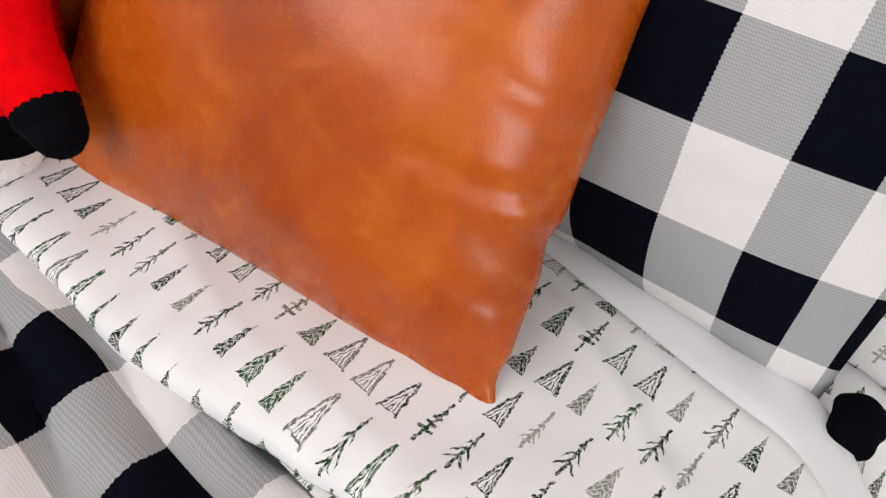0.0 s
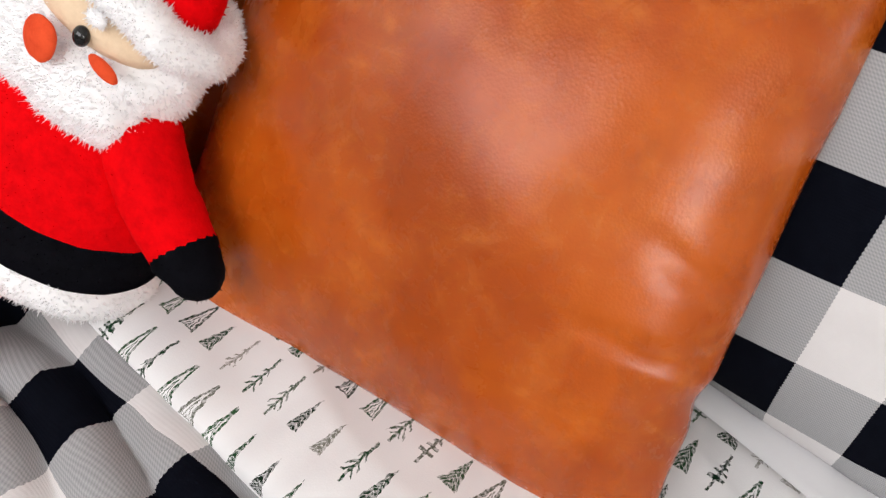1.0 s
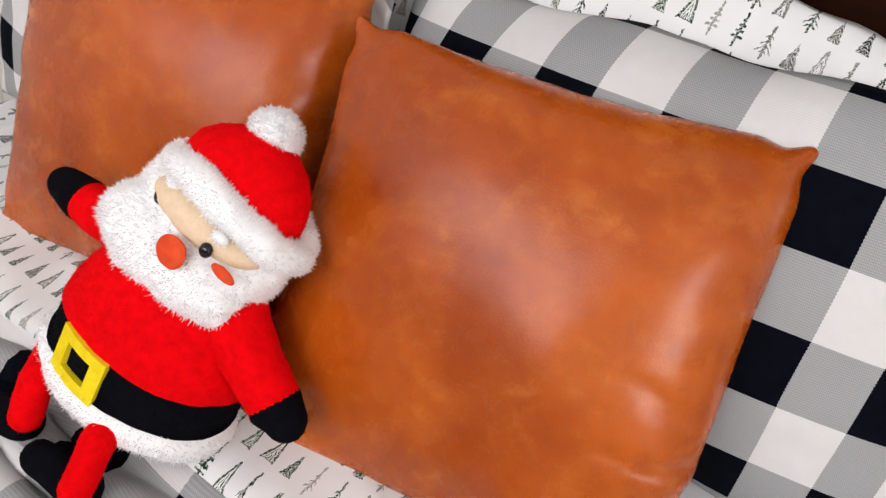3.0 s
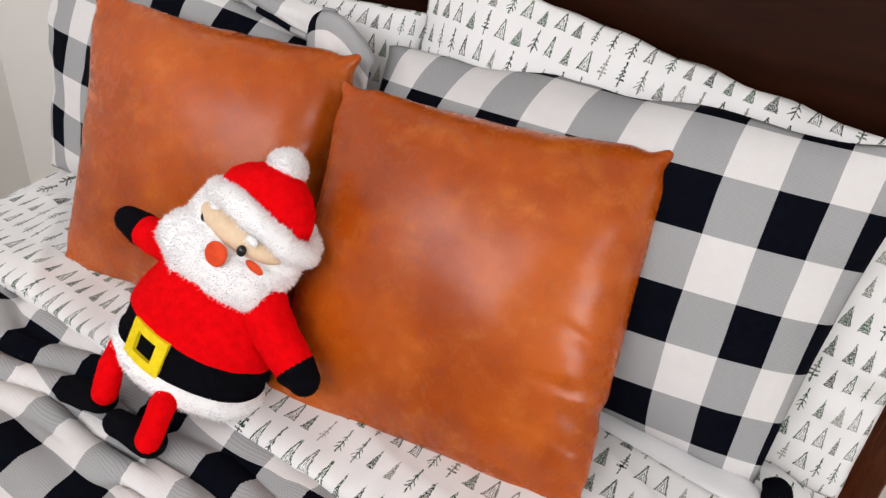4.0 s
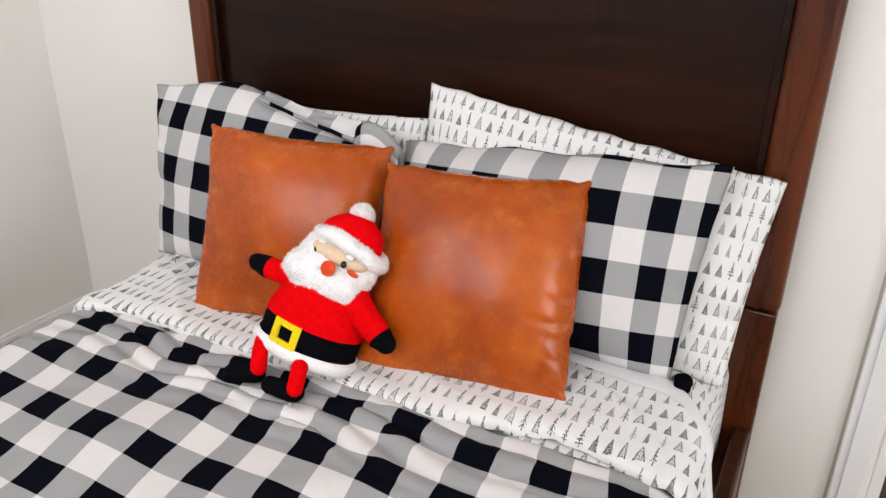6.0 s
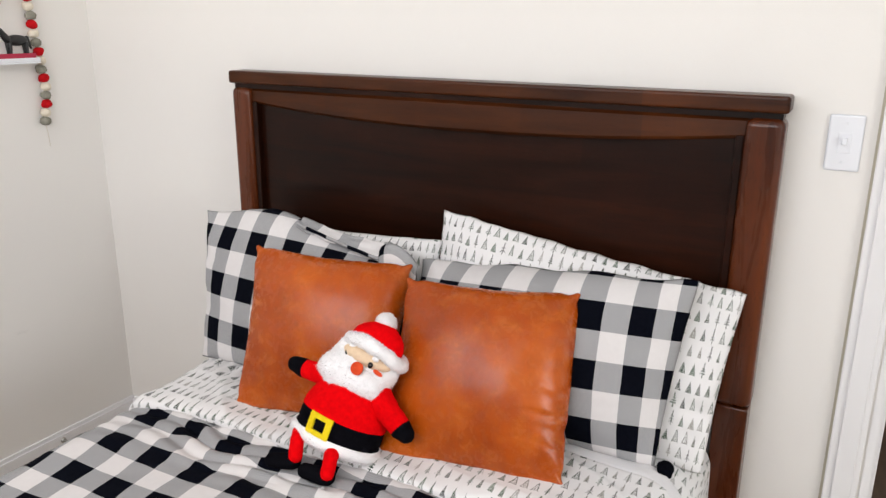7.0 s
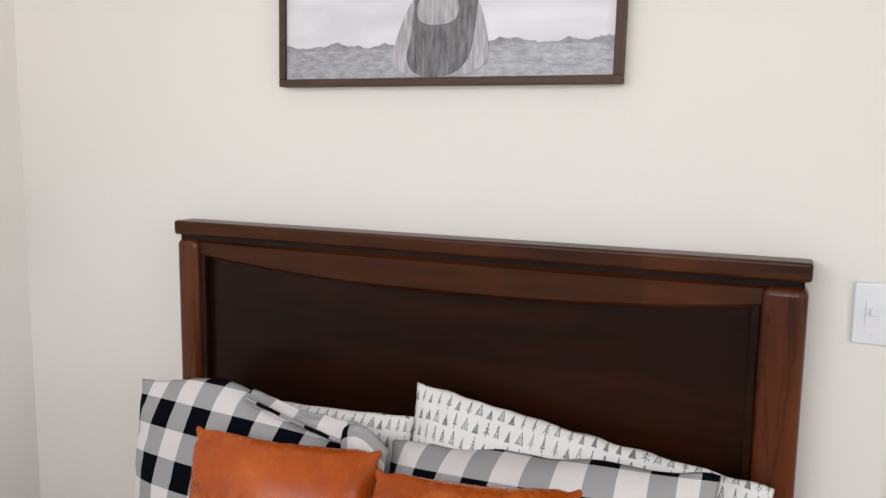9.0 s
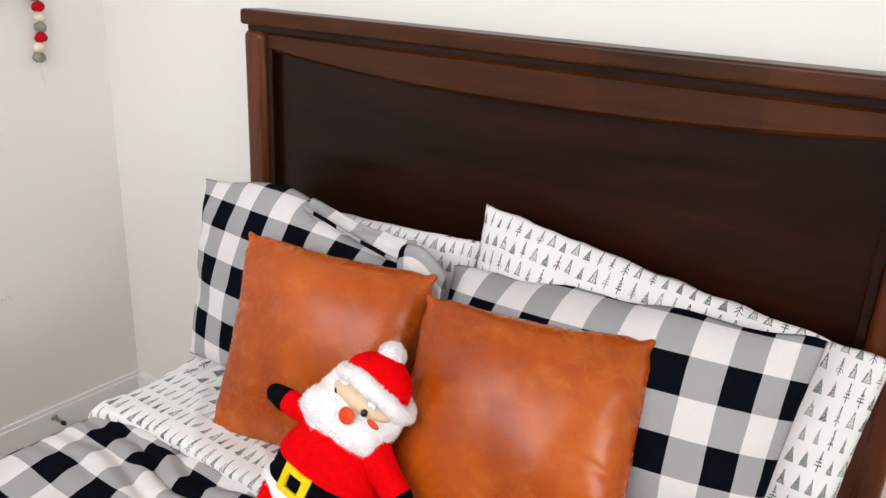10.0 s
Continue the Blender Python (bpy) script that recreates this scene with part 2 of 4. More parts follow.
M_MATTRESS = plain("quilted_white_ticking", (0.75, 0.74, 0.72), 0.9, 0.06, 20)
M_RED = plush("red_plush", (0.78, 0.0015, 0.004), (0.62, 0.001, 0.003))
M_FUR = plush("white_plush", (0.92, 0.915, 0.918), (0.90, 0.895, 0.898), relief=0.0)
M_FUR_TIP = plush("white_pile", (0.93, 0.925, 0.93), (0.92, 0.915, 0.92), 0.5, 0.0)
M_BLACK = plush("black_plush", (0.004, 0.004, 0.006), (0.002, 0.002, 0.003))
M_SKIN = plush("cream_plush", (0.78, 0.60, 0.42), (0.70, 0.52, 0.35))
M_ORANGE = plush("orange_plush", (0.75, 0.09, 0.03), (0.62, 0.06, 0.02))
M_YELLOW = plush("yellow_felt", (0.85, 0.66, 0.02), (0.74, 0.54, 0.01))
M_EYE = plain("black_bead", (0.004, 0.004, 0.004), 0.08, 0.0)
M_FELT_RED = plush("red_felt", (0.55, 0.012, 0.016), (0.38, 0.006, 0.01))
M_FELT_GREY = plush("grey_felt", (0.30, 0.29, 0.24), (0.20, 0.195, 0.16))
M_FELT_CREAM = plush("cream_felt", (0.78, 0.72, 0.60), (0.66, 0.60, 0.48))
M_PLASTIC = plain("white_plastic", (0.80, 0.82, 0.86), 0.3, 0.02, 15)
M_STEEL = plain("brushed_steel", (0.45, 0.44, 0.42), 0.35, 0.1, 60, Metallic=1.0)
M_FRAME = wood("walnut_frame", (0.045, 0.026, 0.017), (0.095, 0.057, 0.040), (3, 20, 20), 0.5, 0.0)
M_DARK = plain("black_resin", (0.012, 0.012, 0.013), 0.4, 0.2)
M_PINK = plain("crimson_card", (0.45, 0.02, 0.06), 0.6, 0.2)
M_STRING = plain("cream_thread", (0.72, 0.68, 0.58), 0.9, 0.1)
M_BLACKLACQ = plain("black_lacquer", (0.010, 0.010, 0.011), 0.35, 0.2)


# ---- mesh helpers ----
def link_bm(name, bm, mat, smooth=False):
    me = bpy.data.meshes.new(name)
    bm.normal_update()
    bm.to_mesh(me)
    bm.free()
    for m in (mat if isinstance(mat, (list, tuple)) else [mat]):
        me.materials.append(m)
    if smooth:
        me.polygons.foreach_set("use_smooth", [True] * len(me.polygons))
    return new(name, me)


def part(name, bm, mat, parent, label="", smooth=False):
    ob = link_bm(name, bm, mat, smooth)
    ob.parent = parent
    if label:
        ob["label"] = label
    return ob


def empty(name, x=0, y=0, z=0):
    ob = new(name)
    ob.empty_display_size = 0.1
    ob.matrix_world = pose(x, y, z)
    return ob


def box_bm(x0, x1, y0, y1, z0, z1, bevel=0.0, bm=None, seg=2):
    out = bm or bmesh.new()
    made = bmesh.ops.create_cube(out, size=1.0, matrix=Matrix.LocRotScale(((x0 + x1) / 2, (y0 + y1) / 2, (z0 + z1) / 2), None, (x1 - x0, y1 - y0, z1 - z0)))
    if bevel:
        edges = list({e for v in made["verts"] for e in v.link_edges})
        bmesh.ops.bevel(out, geom=edges, offset=bevel, segments=seg, profile=0.5, affect="EDGES")
    return out


def sheet_mesh(name, nu, nv, place, uv_of, mat, smooth=True):
    """A grid of nu x nv points; place(i, j) and uv_of(i, j) take 0..1."""
    verts, uvs, faces = [], [], []
    for j in range(nv):
        for i in range(nu):
            s, t = i / (nu - 1), j / (nv - 1)
            verts.append(tuple(place(s, t)))
            uvs.append(uv_of(s, t))
    for j in range(nv - 1):
        for i in range(nu - 1):
            k = j * nu + i
            faces.append((k, k + 1, k + nu + 1, k + nu))
    me = bpy.data.meshes.new(name)
    me.from_pydata(verts, [], faces)
    layer = me.uv_layers.new(name="UVMap")
    layer.data.foreach_set("uv", [c for loop in me.loops for c in uvs[loop.vertex_index]])
    me.materials.append(mat)
    if smooth:
        me.polygons.foreach_set("use_smooth", [True] * len(me.polygons))
    me.update()
    return new(name, me)


def n3(x, y, z=0.0):
    return noise.noise((x, y, z))


def smooth(a, b, x):
    k = min(1.0, max(0.0, (x - a) / (b - a)))
    return k * k * (3 - 2 * k)


# ---- room ----
T = 0.12
DOOR_X0, DOOR_X1, DOOR_TOP = 1.03, 1.86, 2.06


def wall(name, pieces, mat=M_WALL):
    bm = bmesh.new()
    for p in pieces:
        box_bm(*p, bm=bm)
    return tagged(link_bm(name, bm, mat), kind="structure", category="wall", label="smooth cream painted wall with faint scuffs")


wall("wall_north", [(ROOM_W - T, DOOR_X0, 0, T, 0, CEIL), (DOOR_X0, DOOR_X1, 0, T, DOOR_TOP, CEIL), (DOOR_X1, ROOM_E + T, 0, T, 0, CEIL)])
wall("wall_west", [(ROOM_W - T, ROOM_W, ROOM_S, 0, 0, CEIL)])
wall("wall_east", [(ROOM_E, ROOM_E + T, ROOM_S, EWIN_Y0, 0, CEIL), (ROOM_E, ROOM_E + T, EWIN_Y1, 0, 0, CEIL),
                   (ROOM_E, ROOM_E + T, EWIN_Y0, EWIN_Y1, 0, EWIN_Z0), (ROOM_E, ROOM_E + T, EWIN_Y0, EWIN_Y1, EWIN_Z1, CEIL)])
wall("wall_south", [(ROOM_W - T, WIN_X0, ROOM_S - T, ROOM_S, 0, CEIL), (WIN_X1, ROOM_E + T, ROOM_S - T, ROOM_S, 0, CEIL),
                    (WIN_X0, WIN_X1, ROOM_S - T, ROOM_S, 0, WIN_Z0), (WIN_X0, WIN_X1, ROOM_S - T, ROOM_S, WIN_Z1, CEIL)])
wall("wall_hall", [(0.4, 3.0, 2.75, 2.75 + T, 0, CEIL), (0.4 - T, 0.4, T, 2.75 + T, 0, CEIL), (3.0, 3.0 + T, T, 0.7, 0, CEIL), (3.0, 3.0 + T, 2.1, 2.75 + T, 0, CEIL), (3.0, 3.0 + T, 0.7, 2.1, 0, 0.8), (3.0, 3.0 + T, 0.7, 2.1, 2.2, CEIL)])
tagged(link_bm("ceiling", box_bm(ROOM_W - T, ROOM_E + T, ROOM_S - T, 2.75 + T, CEIL, CEIL + 0.1), M_CEIL), kind="structure", category="ceiling", label="flat white painted ceiling")
tagged(link_bm("floor", box_bm(ROOM_W - T, ROOM_E + T, ROOM_S - T, T / 2, -0.1, -0.004), M_CARPET), kind="structure", category="floor", label="light beige carpet floor")
hall_floor = tagged(link_bm("floor_hall", box_bm(0.3, ROOM_E + T, T / 2, 2.75 + T, -0.1, -0.008), M_FLOOR), kind="structure", category="floor", label="dark brown wooden board floor of the hall")
PLANK = box_bm(0, 0.127, 0, 0.9, -0.008, -0.003, 0.001, seg=1)
plank_ob = part("plank", PLANK, M_FLOOR, hall_floor)
plank_ob.location = (0.41, T / 2 + 0.01, 0)
for ix in range(14):
    for iy in range(4):
        y = T / 2 + 0.01 + iy * 0.903 - (ix * 0.37 % 0.9 if iy else 0)
        if (ix or iy) and y + 0.9 < 2.75:
            more = new("plank", plank_ob.data)
            more.parent, more.location = hall_floor, (0.41 + ix * 0.1285, y + (0.0 if iy == 0 else 0.0), 0.0002 * ((ix * 7 + iy * 3) % 4))


def baseboard(name, x0, x1, y0, y1):
    bm = box_bm(x0, x1, y0, y1, 0, 0.078)
    dx, dy = x1 - x0, y1 - y0
    if dx > dy:
        box_bm(x0, x1, y0 + 0.005, y1, 0.078, 0.092, bm=bm)
    else:
        box_bm(x0, x1 - 0.005, y0, y1, 0.078, 0.092, bm=bm)
    return tagged(link_bm(name, bm, M_TRIM), kind="structure", category="baseboard", label="white painted wooden baseboard with a stepped top")


baseboard("baseboard", ROOM_W, ROOM_W + 0.014, ROOM_S, 0)
baseboard("baseboard", ROOM_W + 0.014, 0.947, -0.014, 0)
baseboard("baseboard", DOOR_X1 + 0.075, ROOM_E, -0.014, 0)

# door opening: jamb, casing, strike plate
door = empty("door_1", DOOR_X0, 0, 0)
tagged(door, kind="structure", category="doorway", label="open doorway with white painted casing and jamb")


def casing(x0, x1, z0, z1, upright=True):
    bm = box_bm(x0, x1, -0.016, 0, z0, z1, 0.003)
    if upright:
        box_bm(x0 + 0.018, x1 - 0.012, -0.0215, -0.0155, z0, z1, 0.002, bm)
    else:
        box_bm(x0, x1, -0.0215, -0.0155, z0 + 0.012, z1 - 0.018, 0.002, bm)
    bmesh.ops.translate(bm, verts=bm.verts, vec=(-DOOR_X0, 0, 0))
    return bm


part("casing", casing(0.953, DOOR_X0 - 0.006, 0, DOOR_TOP + 0.07), M_TRIM, door)
part("casing", casing(DOOR_X1 + 0.006, DOOR_X1 + 0.073, 0, DOOR_TOP + 0.07), M_TRIM, door)
part("casing", casing(DOOR_X0 - 0.006, DOOR_X1 + 0.006, DOOR_TOP + 0.006, DOOR_TOP + 0.07, False), M_TRIM, door)
# narrow dull beige strip where the casing meets the wall
M_BEIGE = plain("dull_beige", (0.50, 0.46, 0.36), 0.7, 0.2, 30)
part("edge_line", box_bm(0.9475 - DOOR_X0, 0.953 - DOOR_X0, -0.0035, 0, 0.093, DOOR_TOP + 0.07), M_BEIGE, door, "thin dull beige line along the casing")
part("jamb", box_bm(0.0, 0.018, -0.002, T + 0.002, 0, DOOR_TOP - 0.018), M_TRIM, door)
part("jamb", box_bm(DOOR_X1 - DOOR_X0 - 0.018, DOOR_X1 - DOOR_X0, -0.002, T + 0.002, 0, DOOR_TOP - 0.018), M_TRIM, door)
part("jamb", box_bm(0.0, DOOR_X1 - DOOR_X0, -0.002, T + 0.002, DOOR_TOP - 0.018, DOOR_TOP), M_TRIM, door)
part("door_stop", box_bm(0.018, 0.03, 0.045, 0.08, 0, DOOR_TOP - 0.03, 0.002), M_TRIM, door)
strike = box_bm(0.018, 0.0195, 0.008, 0.036, 0.985, 1.045, 0.0005)
box_bm(0.0185, 0.0205, 0.013, 0.027, 1.0, 1.03, 0, strike)
part("strike_plate", strike, M_STEEL, door, "steel strike plate")

# window behind the camera
win = tagged(empty("window_1", WIN_X0, ROOM_S, WIN_Z0), kind="structure", category="window", label="white framed window letting in soft daylight")
WW, WH = WIN_X1 - WIN_X0, WIN_Z1 - WIN_Z0
part("window_frame", box_bm(0, 0.05, -0.05, -0.01, 0, WH, 0.004), M_TRIM, win)
part("window_frame", box_bm(WW - 0.05, WW, -0.05, -0.01, 0, WH, 0.004), M_TRIM, win)
part("window_frame", box_bm(0.05, WW - 0.05, -0.05, -0.01, 0, 0.05, 0.004), M_TRIM, win)
part("window_frame", box_bm(0.05, WW - 0.05, -0.05, -0.01, WH - 0.05, WH, 0.004), M_TRIM, win)
part("window_sill", box_bm(-0.06, WW + 0.06, -0.005, 0.07, -0.035, -0.005, 0.006), M_TRIM, win)

# unseen side window, made up to hold the east fill light
win2 = tagged(empty("fill_window", ROOM_E, EWIN_Y0, EWIN_Z0), kind="structure", category="window", label="added white framed side window, out of view, for fill light")
EW, EH = EWIN_Y1 - EWIN_Y0, EWIN_Z1 - EWIN_Z0
part("window_frame", box_bm(0.01, 0.05, 0, 0.05, 0, EH, 0.004), M_TRIM, win2)
part("window_frame", box_bm(0.01, 0.05, EW - 0.05, EW, 0, EH, 0.004), M_TRIM, win2)
part("window_frame", box_bm(0.01, 0.05, 0.05, EW - 0.05, 0, 0.05, 0.004), M_TRIM, win2)
part("window_frame", box_bm(0.01, 0.05, 0.05, EW - 0.05, EH - 0.05, EH, 0.004), M_TRIM, win2)
part("window_sill", box_bm(-0.07, 0.005, -0.06, EW + 0.06, -0.035, -0.005, 0.006), M_TRIM, win2)

# hall beyond the doorway
cabinet = tagged(empty("hall_cabinet", 1.0, 2.2, 0), "low black lacquered cabinet standing on the hall floor", "cabinet")
part("body", box_bm(0, 1.3, 0, 0.42, 0.05, 0.62, 0.006), M_BLACKLACQ, cabinet)
part("plinth", box_bm(0.03, 1.27, 0.03, 0.40, -0.004, 0.05), M_BLACKLACQ, cabinet)
part("top", box_bm(-0.02, 1.32, -0.02, 0.44, 0.62, 0.65, 0.005), M_BLACKLACQ, cabinet)

# ---- bed ----
HX, HZ = 0.78, 1.38
head = tagged(empty("headboard", 0, -0.045, 0), "dark cherry wooden headboard with a recessed panel against the wall", "headboard")


def local_box(x0, x1, y0, y1, z0, z1, bevel=0.004, seg=2):
    bm = box_bm(x0, x1, y0, y1, z0, z1, bevel, seg=seg)
    bmesh.ops.translate(bm, verts=bm.verts, vec=(0, 0.045, 0))
    return bm


part("cap_rail", local_box(-HX, HX, -0.088, -0.012, 1.343, HZ, 0.007, 3), M_WOOD, head)
part("groove_strip", local_box(-HX + 0.012, HX - 0.012, -0.072, -0.016, 1.329, 1.345, 0.0), M_PANEL, head)
for sx in (-1, 1):
    inner = 0.708 if sx < 0 else 0.694
    a, b = sorted((sx * (HX - 0.004), sx * inner))
    part("post", local_box(a, b, -0.085, -0.014, 0.652, 1.331, 0.017, 6), M_WOOD_V, head)
    part("leg", local_box(a + 0.003, b - 0.003, -0.081, -0.016, -0.004, 0.650, 0.004), M_WOOD_V, head)
    lo, hi = sorted((sx * inner, sx * (inner - 0.018)))
    part("panel_stop", local_box(lo, hi, -0.070, -0.03, 0.66, 1.29, 0.003), M_PANEL, head)

# top rail with a lower edge that sags in the middle and a face that swells forward
bm = bmesh.new()
N = 48
rings = []
for i in range(N + 1):
    s = -1 + 2 * i / N
    x = s * 0.708
    low = 1.252 + 0.034 * abs(s) ** 2.2
    front = -0.066 - 0.016 * (1 - s * s)
    ring = [(x, -0.020, 1.330), (x, front + 0.008, 1.330), (x, front, 1.322), (x, front - 0.001, low + 0.008), (x, front + 0.006, low), (x, -0.020, low)]
    rings.append([bm.verts.new((px, py + 0.045, pz)) for px, py, pz in ring])
for i in range(N):
    for k in range(6):
        q = (k + 1) % 6
        bm.faces.new((rings[i][k], rings[i][q], rings[i + 1][q], rings[i + 1][k]))
bm.faces.new(rings[0][::-1]), bm.faces.new(rings[-1])
bmesh.ops.recalc_face_normals(bm, faces=bm.faces)
part("top_rail", bm, M_WOOD, head)
part("panel", local_box(-0.70, 0.70, -0.050, -0.026, 0.655, 1.29, 0.0), M_PANEL, head)
part("bottom_rail", local_box(-0.706, 0.706, -0.066, -0.024, 0.600, 0.662, 0.004), M_WOOD, head)

frame_bed = tagged(empty("bed", 0, -1.1, 0), "dark cherry wooden bed with plain side rails under the mattress", "bed")
for x0, x1 in ((-0.735, -0.70), (0.735, 0.77)):
    part("side_rail", box_bm(x0, x1, -1.0, 1.02, 0.17, 0.36, 0.006), M_WOOD, frame_bed)
part("foot_rail", box_bm(-0.77, 0.77, -1.05, -1.0, 0.12, 0.42, 0.006), M_WOOD, frame_bed)
for x in (-0.75, 0.70):
    part("foot_leg", box_bm(x, x + 0.05, -1.05, -1.0, -0.004, 0.12, 0.004), M_WOOD_V, frame_bed)
part("slat_deck", box_bm(-0.70, 0.735, -1.0, 0.95, 0.20, 0.22), M_PANEL, frame_bed)

tagged(link_bm("mattress", box_bm(-0.655, 0.700, -2.08, -0.10, 0.222, 0.528, 0.04, seg=4), M_MATTRESS, True), "white mattress on the bed frame", "mattress")

BX0, BX1 = -0.672, 0.722      # the made-up bed's edges


def drape(s, z, r, wave):
    """Across the bed: flat on top, round over each edge, then down. s runs along the cloth."""
    for side, edge in ((-1, BX0), (1, BX1)):
        d = (s - edge) * side + r
        if d > 0:
            q = r * math.pi / 2
            if d < q:
                k = d / r
                return edge - side * r + side * r * math.sin(k), z - r * (1 - math.cos(k))
            return edge + side * wave * min(1, (d - q) / 0.15), z - r - (d - q)
    return s, z


# fitted sheet, printed with trees
def fitted(s, t):
    a = BX0 - 0.22 + s * (BX1 - BX0 + 0.44)
    y = -0.085 - t * 0.51
    x, z = drape(a, 0.558 + 0.004 * n3(a * 7, y * 7), 0.085, 0.004)
    x -= 0.016 * smooth(0.55, 0.70, x)
    return x, y, z


tagged(sheet_mesh("fitted_sheet", 90, 40, fitted, lambda s, t: (s * 1.83, 3 - t * 0.51), M_TREES), "white cotton fitted sheet with tree print on the mattress", "sheet")


# comforter
def crumple(x, y):
    """Gathers near the fold, long soft waves further down."""
    near = smooth(-0.86, -0.70, y) * (0.35 + 0.65 * smooth(0.75, 0.2, abs(x + 0.05)))
    p = y * 1.0 + 0.030 * n3(x * 3.1, y * 2.0, 4.0) + 0.05 * x * (0.3 if x > 0 else -0.1)
    g = 1 - abs(math.sin(p * 58 + 2.6 * n3(x * 5, y * 6, 9.0)))
    z = 0.019 * near * (g ** 0.8 - 0.45)
    # short tight gathers beside the seam, each fading out on its own
    q = 1 - abs(math.sin(y * 105 + 3.2 * n3(x * 9, y * 7, 14.0) + x * 9))
    z += 0.012 * near * (q - 0.4) * smooth(-0.05, 0.35, n3(x * 6, y * 9, 17.0))
    r = 1 - abs(math.sin(x * 62 + 2.5 * n3(x * 3, y * 12, 19.0) - y * 30))
    z += 0.006 * near * (r - 0.4) * smooth(0.0, 0.4, n3(x * 7 + 3, y * 8, 23.0))
    z += 0.016 * n3(x * 3.2 + 1, y * 2.6, 1.0) + 0.006 * n3(x * 8, y * 9, 2.0) + 0.0022 * n3(x * 22, y * 24, 3.0)
    q = x * 0.62 - y * 0.78
    z += 0.009 * (1 - abs(math.sin(q * 11 + 1.5 * n3(x * 2, y * 2, 7)))) * smooth(-0.66, -0.85, y)
    return z


def comforter(s, t):
    a = BX0 - 0.34 + s * (BX1 - BX0 + 0.68)
    y = -0.560 - t * 1.56
    x, z = drape(a, 0.553, 0.06, 0.02 + 0.018 * math.sin(y * 17 + 2 * n3(y * 3, 0.5)))
    drop = smooth(0.50, 0.58, z)
    z += crumple(x, y) * (0.25 + 0.75 * drop)
    z -= 0.016 * smooth(-0.63, -0.58, y)
    return x + 0.012 * n3(x * 4, y * 5, 5), y, z


quilt = tagged(sheet_mesh("comforter", 220, 230, comforter, lambda s, t: (-0.34 + BX0 + s * (BX1 - BX0 + 0.68) + 0.304 + SQUARE + 0.15 * (0.23 - t * 1.56), -0.560 - t * 1.56 + 0.838 + SQUARE), M_PLAID),
               "rumpled black and white buffalo check comforter spread over the bed", "comforter")


def seam(s, t):
    p = Vector(comforter(0.17 + 0.66 * s, (0.672 - 0.560) / 1.56 + (t - 0.5) * 0.0011))
    return p + Vector((0, 0, 0.0034))


seam_ob = sheet_mesh("stitched_seam", 260, 2, seam, lambda s, t: (s, t), M_THREAD)
seam_ob.parent = quilt
seam_ob["label"] = "thin grey stitched seam"
mod = quilt.modifiers.new("thickness", "SOLIDIFY")
mod.thickness, mod.offset = 0.012, -1


# flat sheet, folded back over the comforter
def fold_edge(x):
    return -0.612 + 0.046 * math.exp(-((x - 0.50) / 0.17) ** 2) - 0.030 * smooth(-0.5, -0.65, x) + 0.004 * n3(x * 9, 2.0)


def flat_back(x):
    return -0.330 - 0.02 * smooth(0.40, 0.62, x) - 0.13 * smooth(0.60, 0.80, x) - 0.16 * smooth(0.74, 1.0, x)


S0, S1 = BX0 - 0.14, BX1 + 0.20


def flat(s, t):
    a = S0 + s * (S1 - S0)
    e, bk = fold_edge(a), flat_back(a)
    y = bk + (e - bk) * min(1.0, t / 0.9)
    z = 0.580 + 0.006 * n3(a * 5, y * 6, 11) + 0.0035 * n3(a * 16, y * 18, 12)
    # pleats by the pillow, ripples along the fold, long slack creases
    z += 0.011 * math.sin(a * 120 + 4 * n3(a * 5, 1)) * smooth(-0.50, -0.36, y) * smooth(-0.30, -0.48, a)
    z += 0.0020 * math.sin(a * 120 + 5 * n3(a * 7, 3)) * smooth(0.70, 0.95, t)
    z += 0.005 * (1 - abs(math.sin(a * 9 + y * 16 + 2.5 * n3(a * 3, y * 3, 6)))) ** 3
    x, z = drape(a, z, 0.05, 0.055 if a > 0 else 0.012)
    if t > 0.82:
        k = (t - 0.82) / 0.18 * math.pi * 0.62
        y -= 0.010 * math.sin(min(k, math.pi / 2))
        z -= 0.014 * (1 - math.cos(k))
    z -= 0.010 * smooth(0.08, 0.0, t)
    return x, y, z


flat_sheet = tagged(sheet_mesh("flat_sheet", 200, 60, flat, lambda s, t: (S0 + s * (S1 - S0), 3 + flat_back(S0 + s * (S1 - S0)) + (fold_edge(S0 + s * (S1 - S0)) - flat_back(S0 + s * (S1 - S0))) * t), M_TREES),
                    "white cotton flat sheet with tree print folded over the comforter", "sheet")
mod = flat_sheet.modifiers.new("thickness", "SOLIDIFY")
mod.thickness, mod.offset = 0.004, -1


def hem(s, t):
    a = -0.10 + s * (S1 + 0.10)
    w = 0.058
    y = flat_back(a) + 0.045 - 0.03 * smooth(0.60, 0.75, a) - t * w
    x, z = drape(a, 0.578 + 0.005 * n3(a * 5, y * 6, 11), 0.05, 0.055)
    up = 0.0085 * math.sin(math.pi * t) ** 0.35 + 0.0015 * math.sin(a * 60 + 3 * n3(a * 9, t * 2)) * t
    return (x + (up if x > BX1 - 0.02 else 0), y, z + up - 0.003)


hem_ob = sheet_mesh("hem", 120, 10, hem, lambda s, t: (s, t), M_WHITE)
hem_ob.parent = flat_sheet
hem_ob["label"] = "plain white puffed hem"


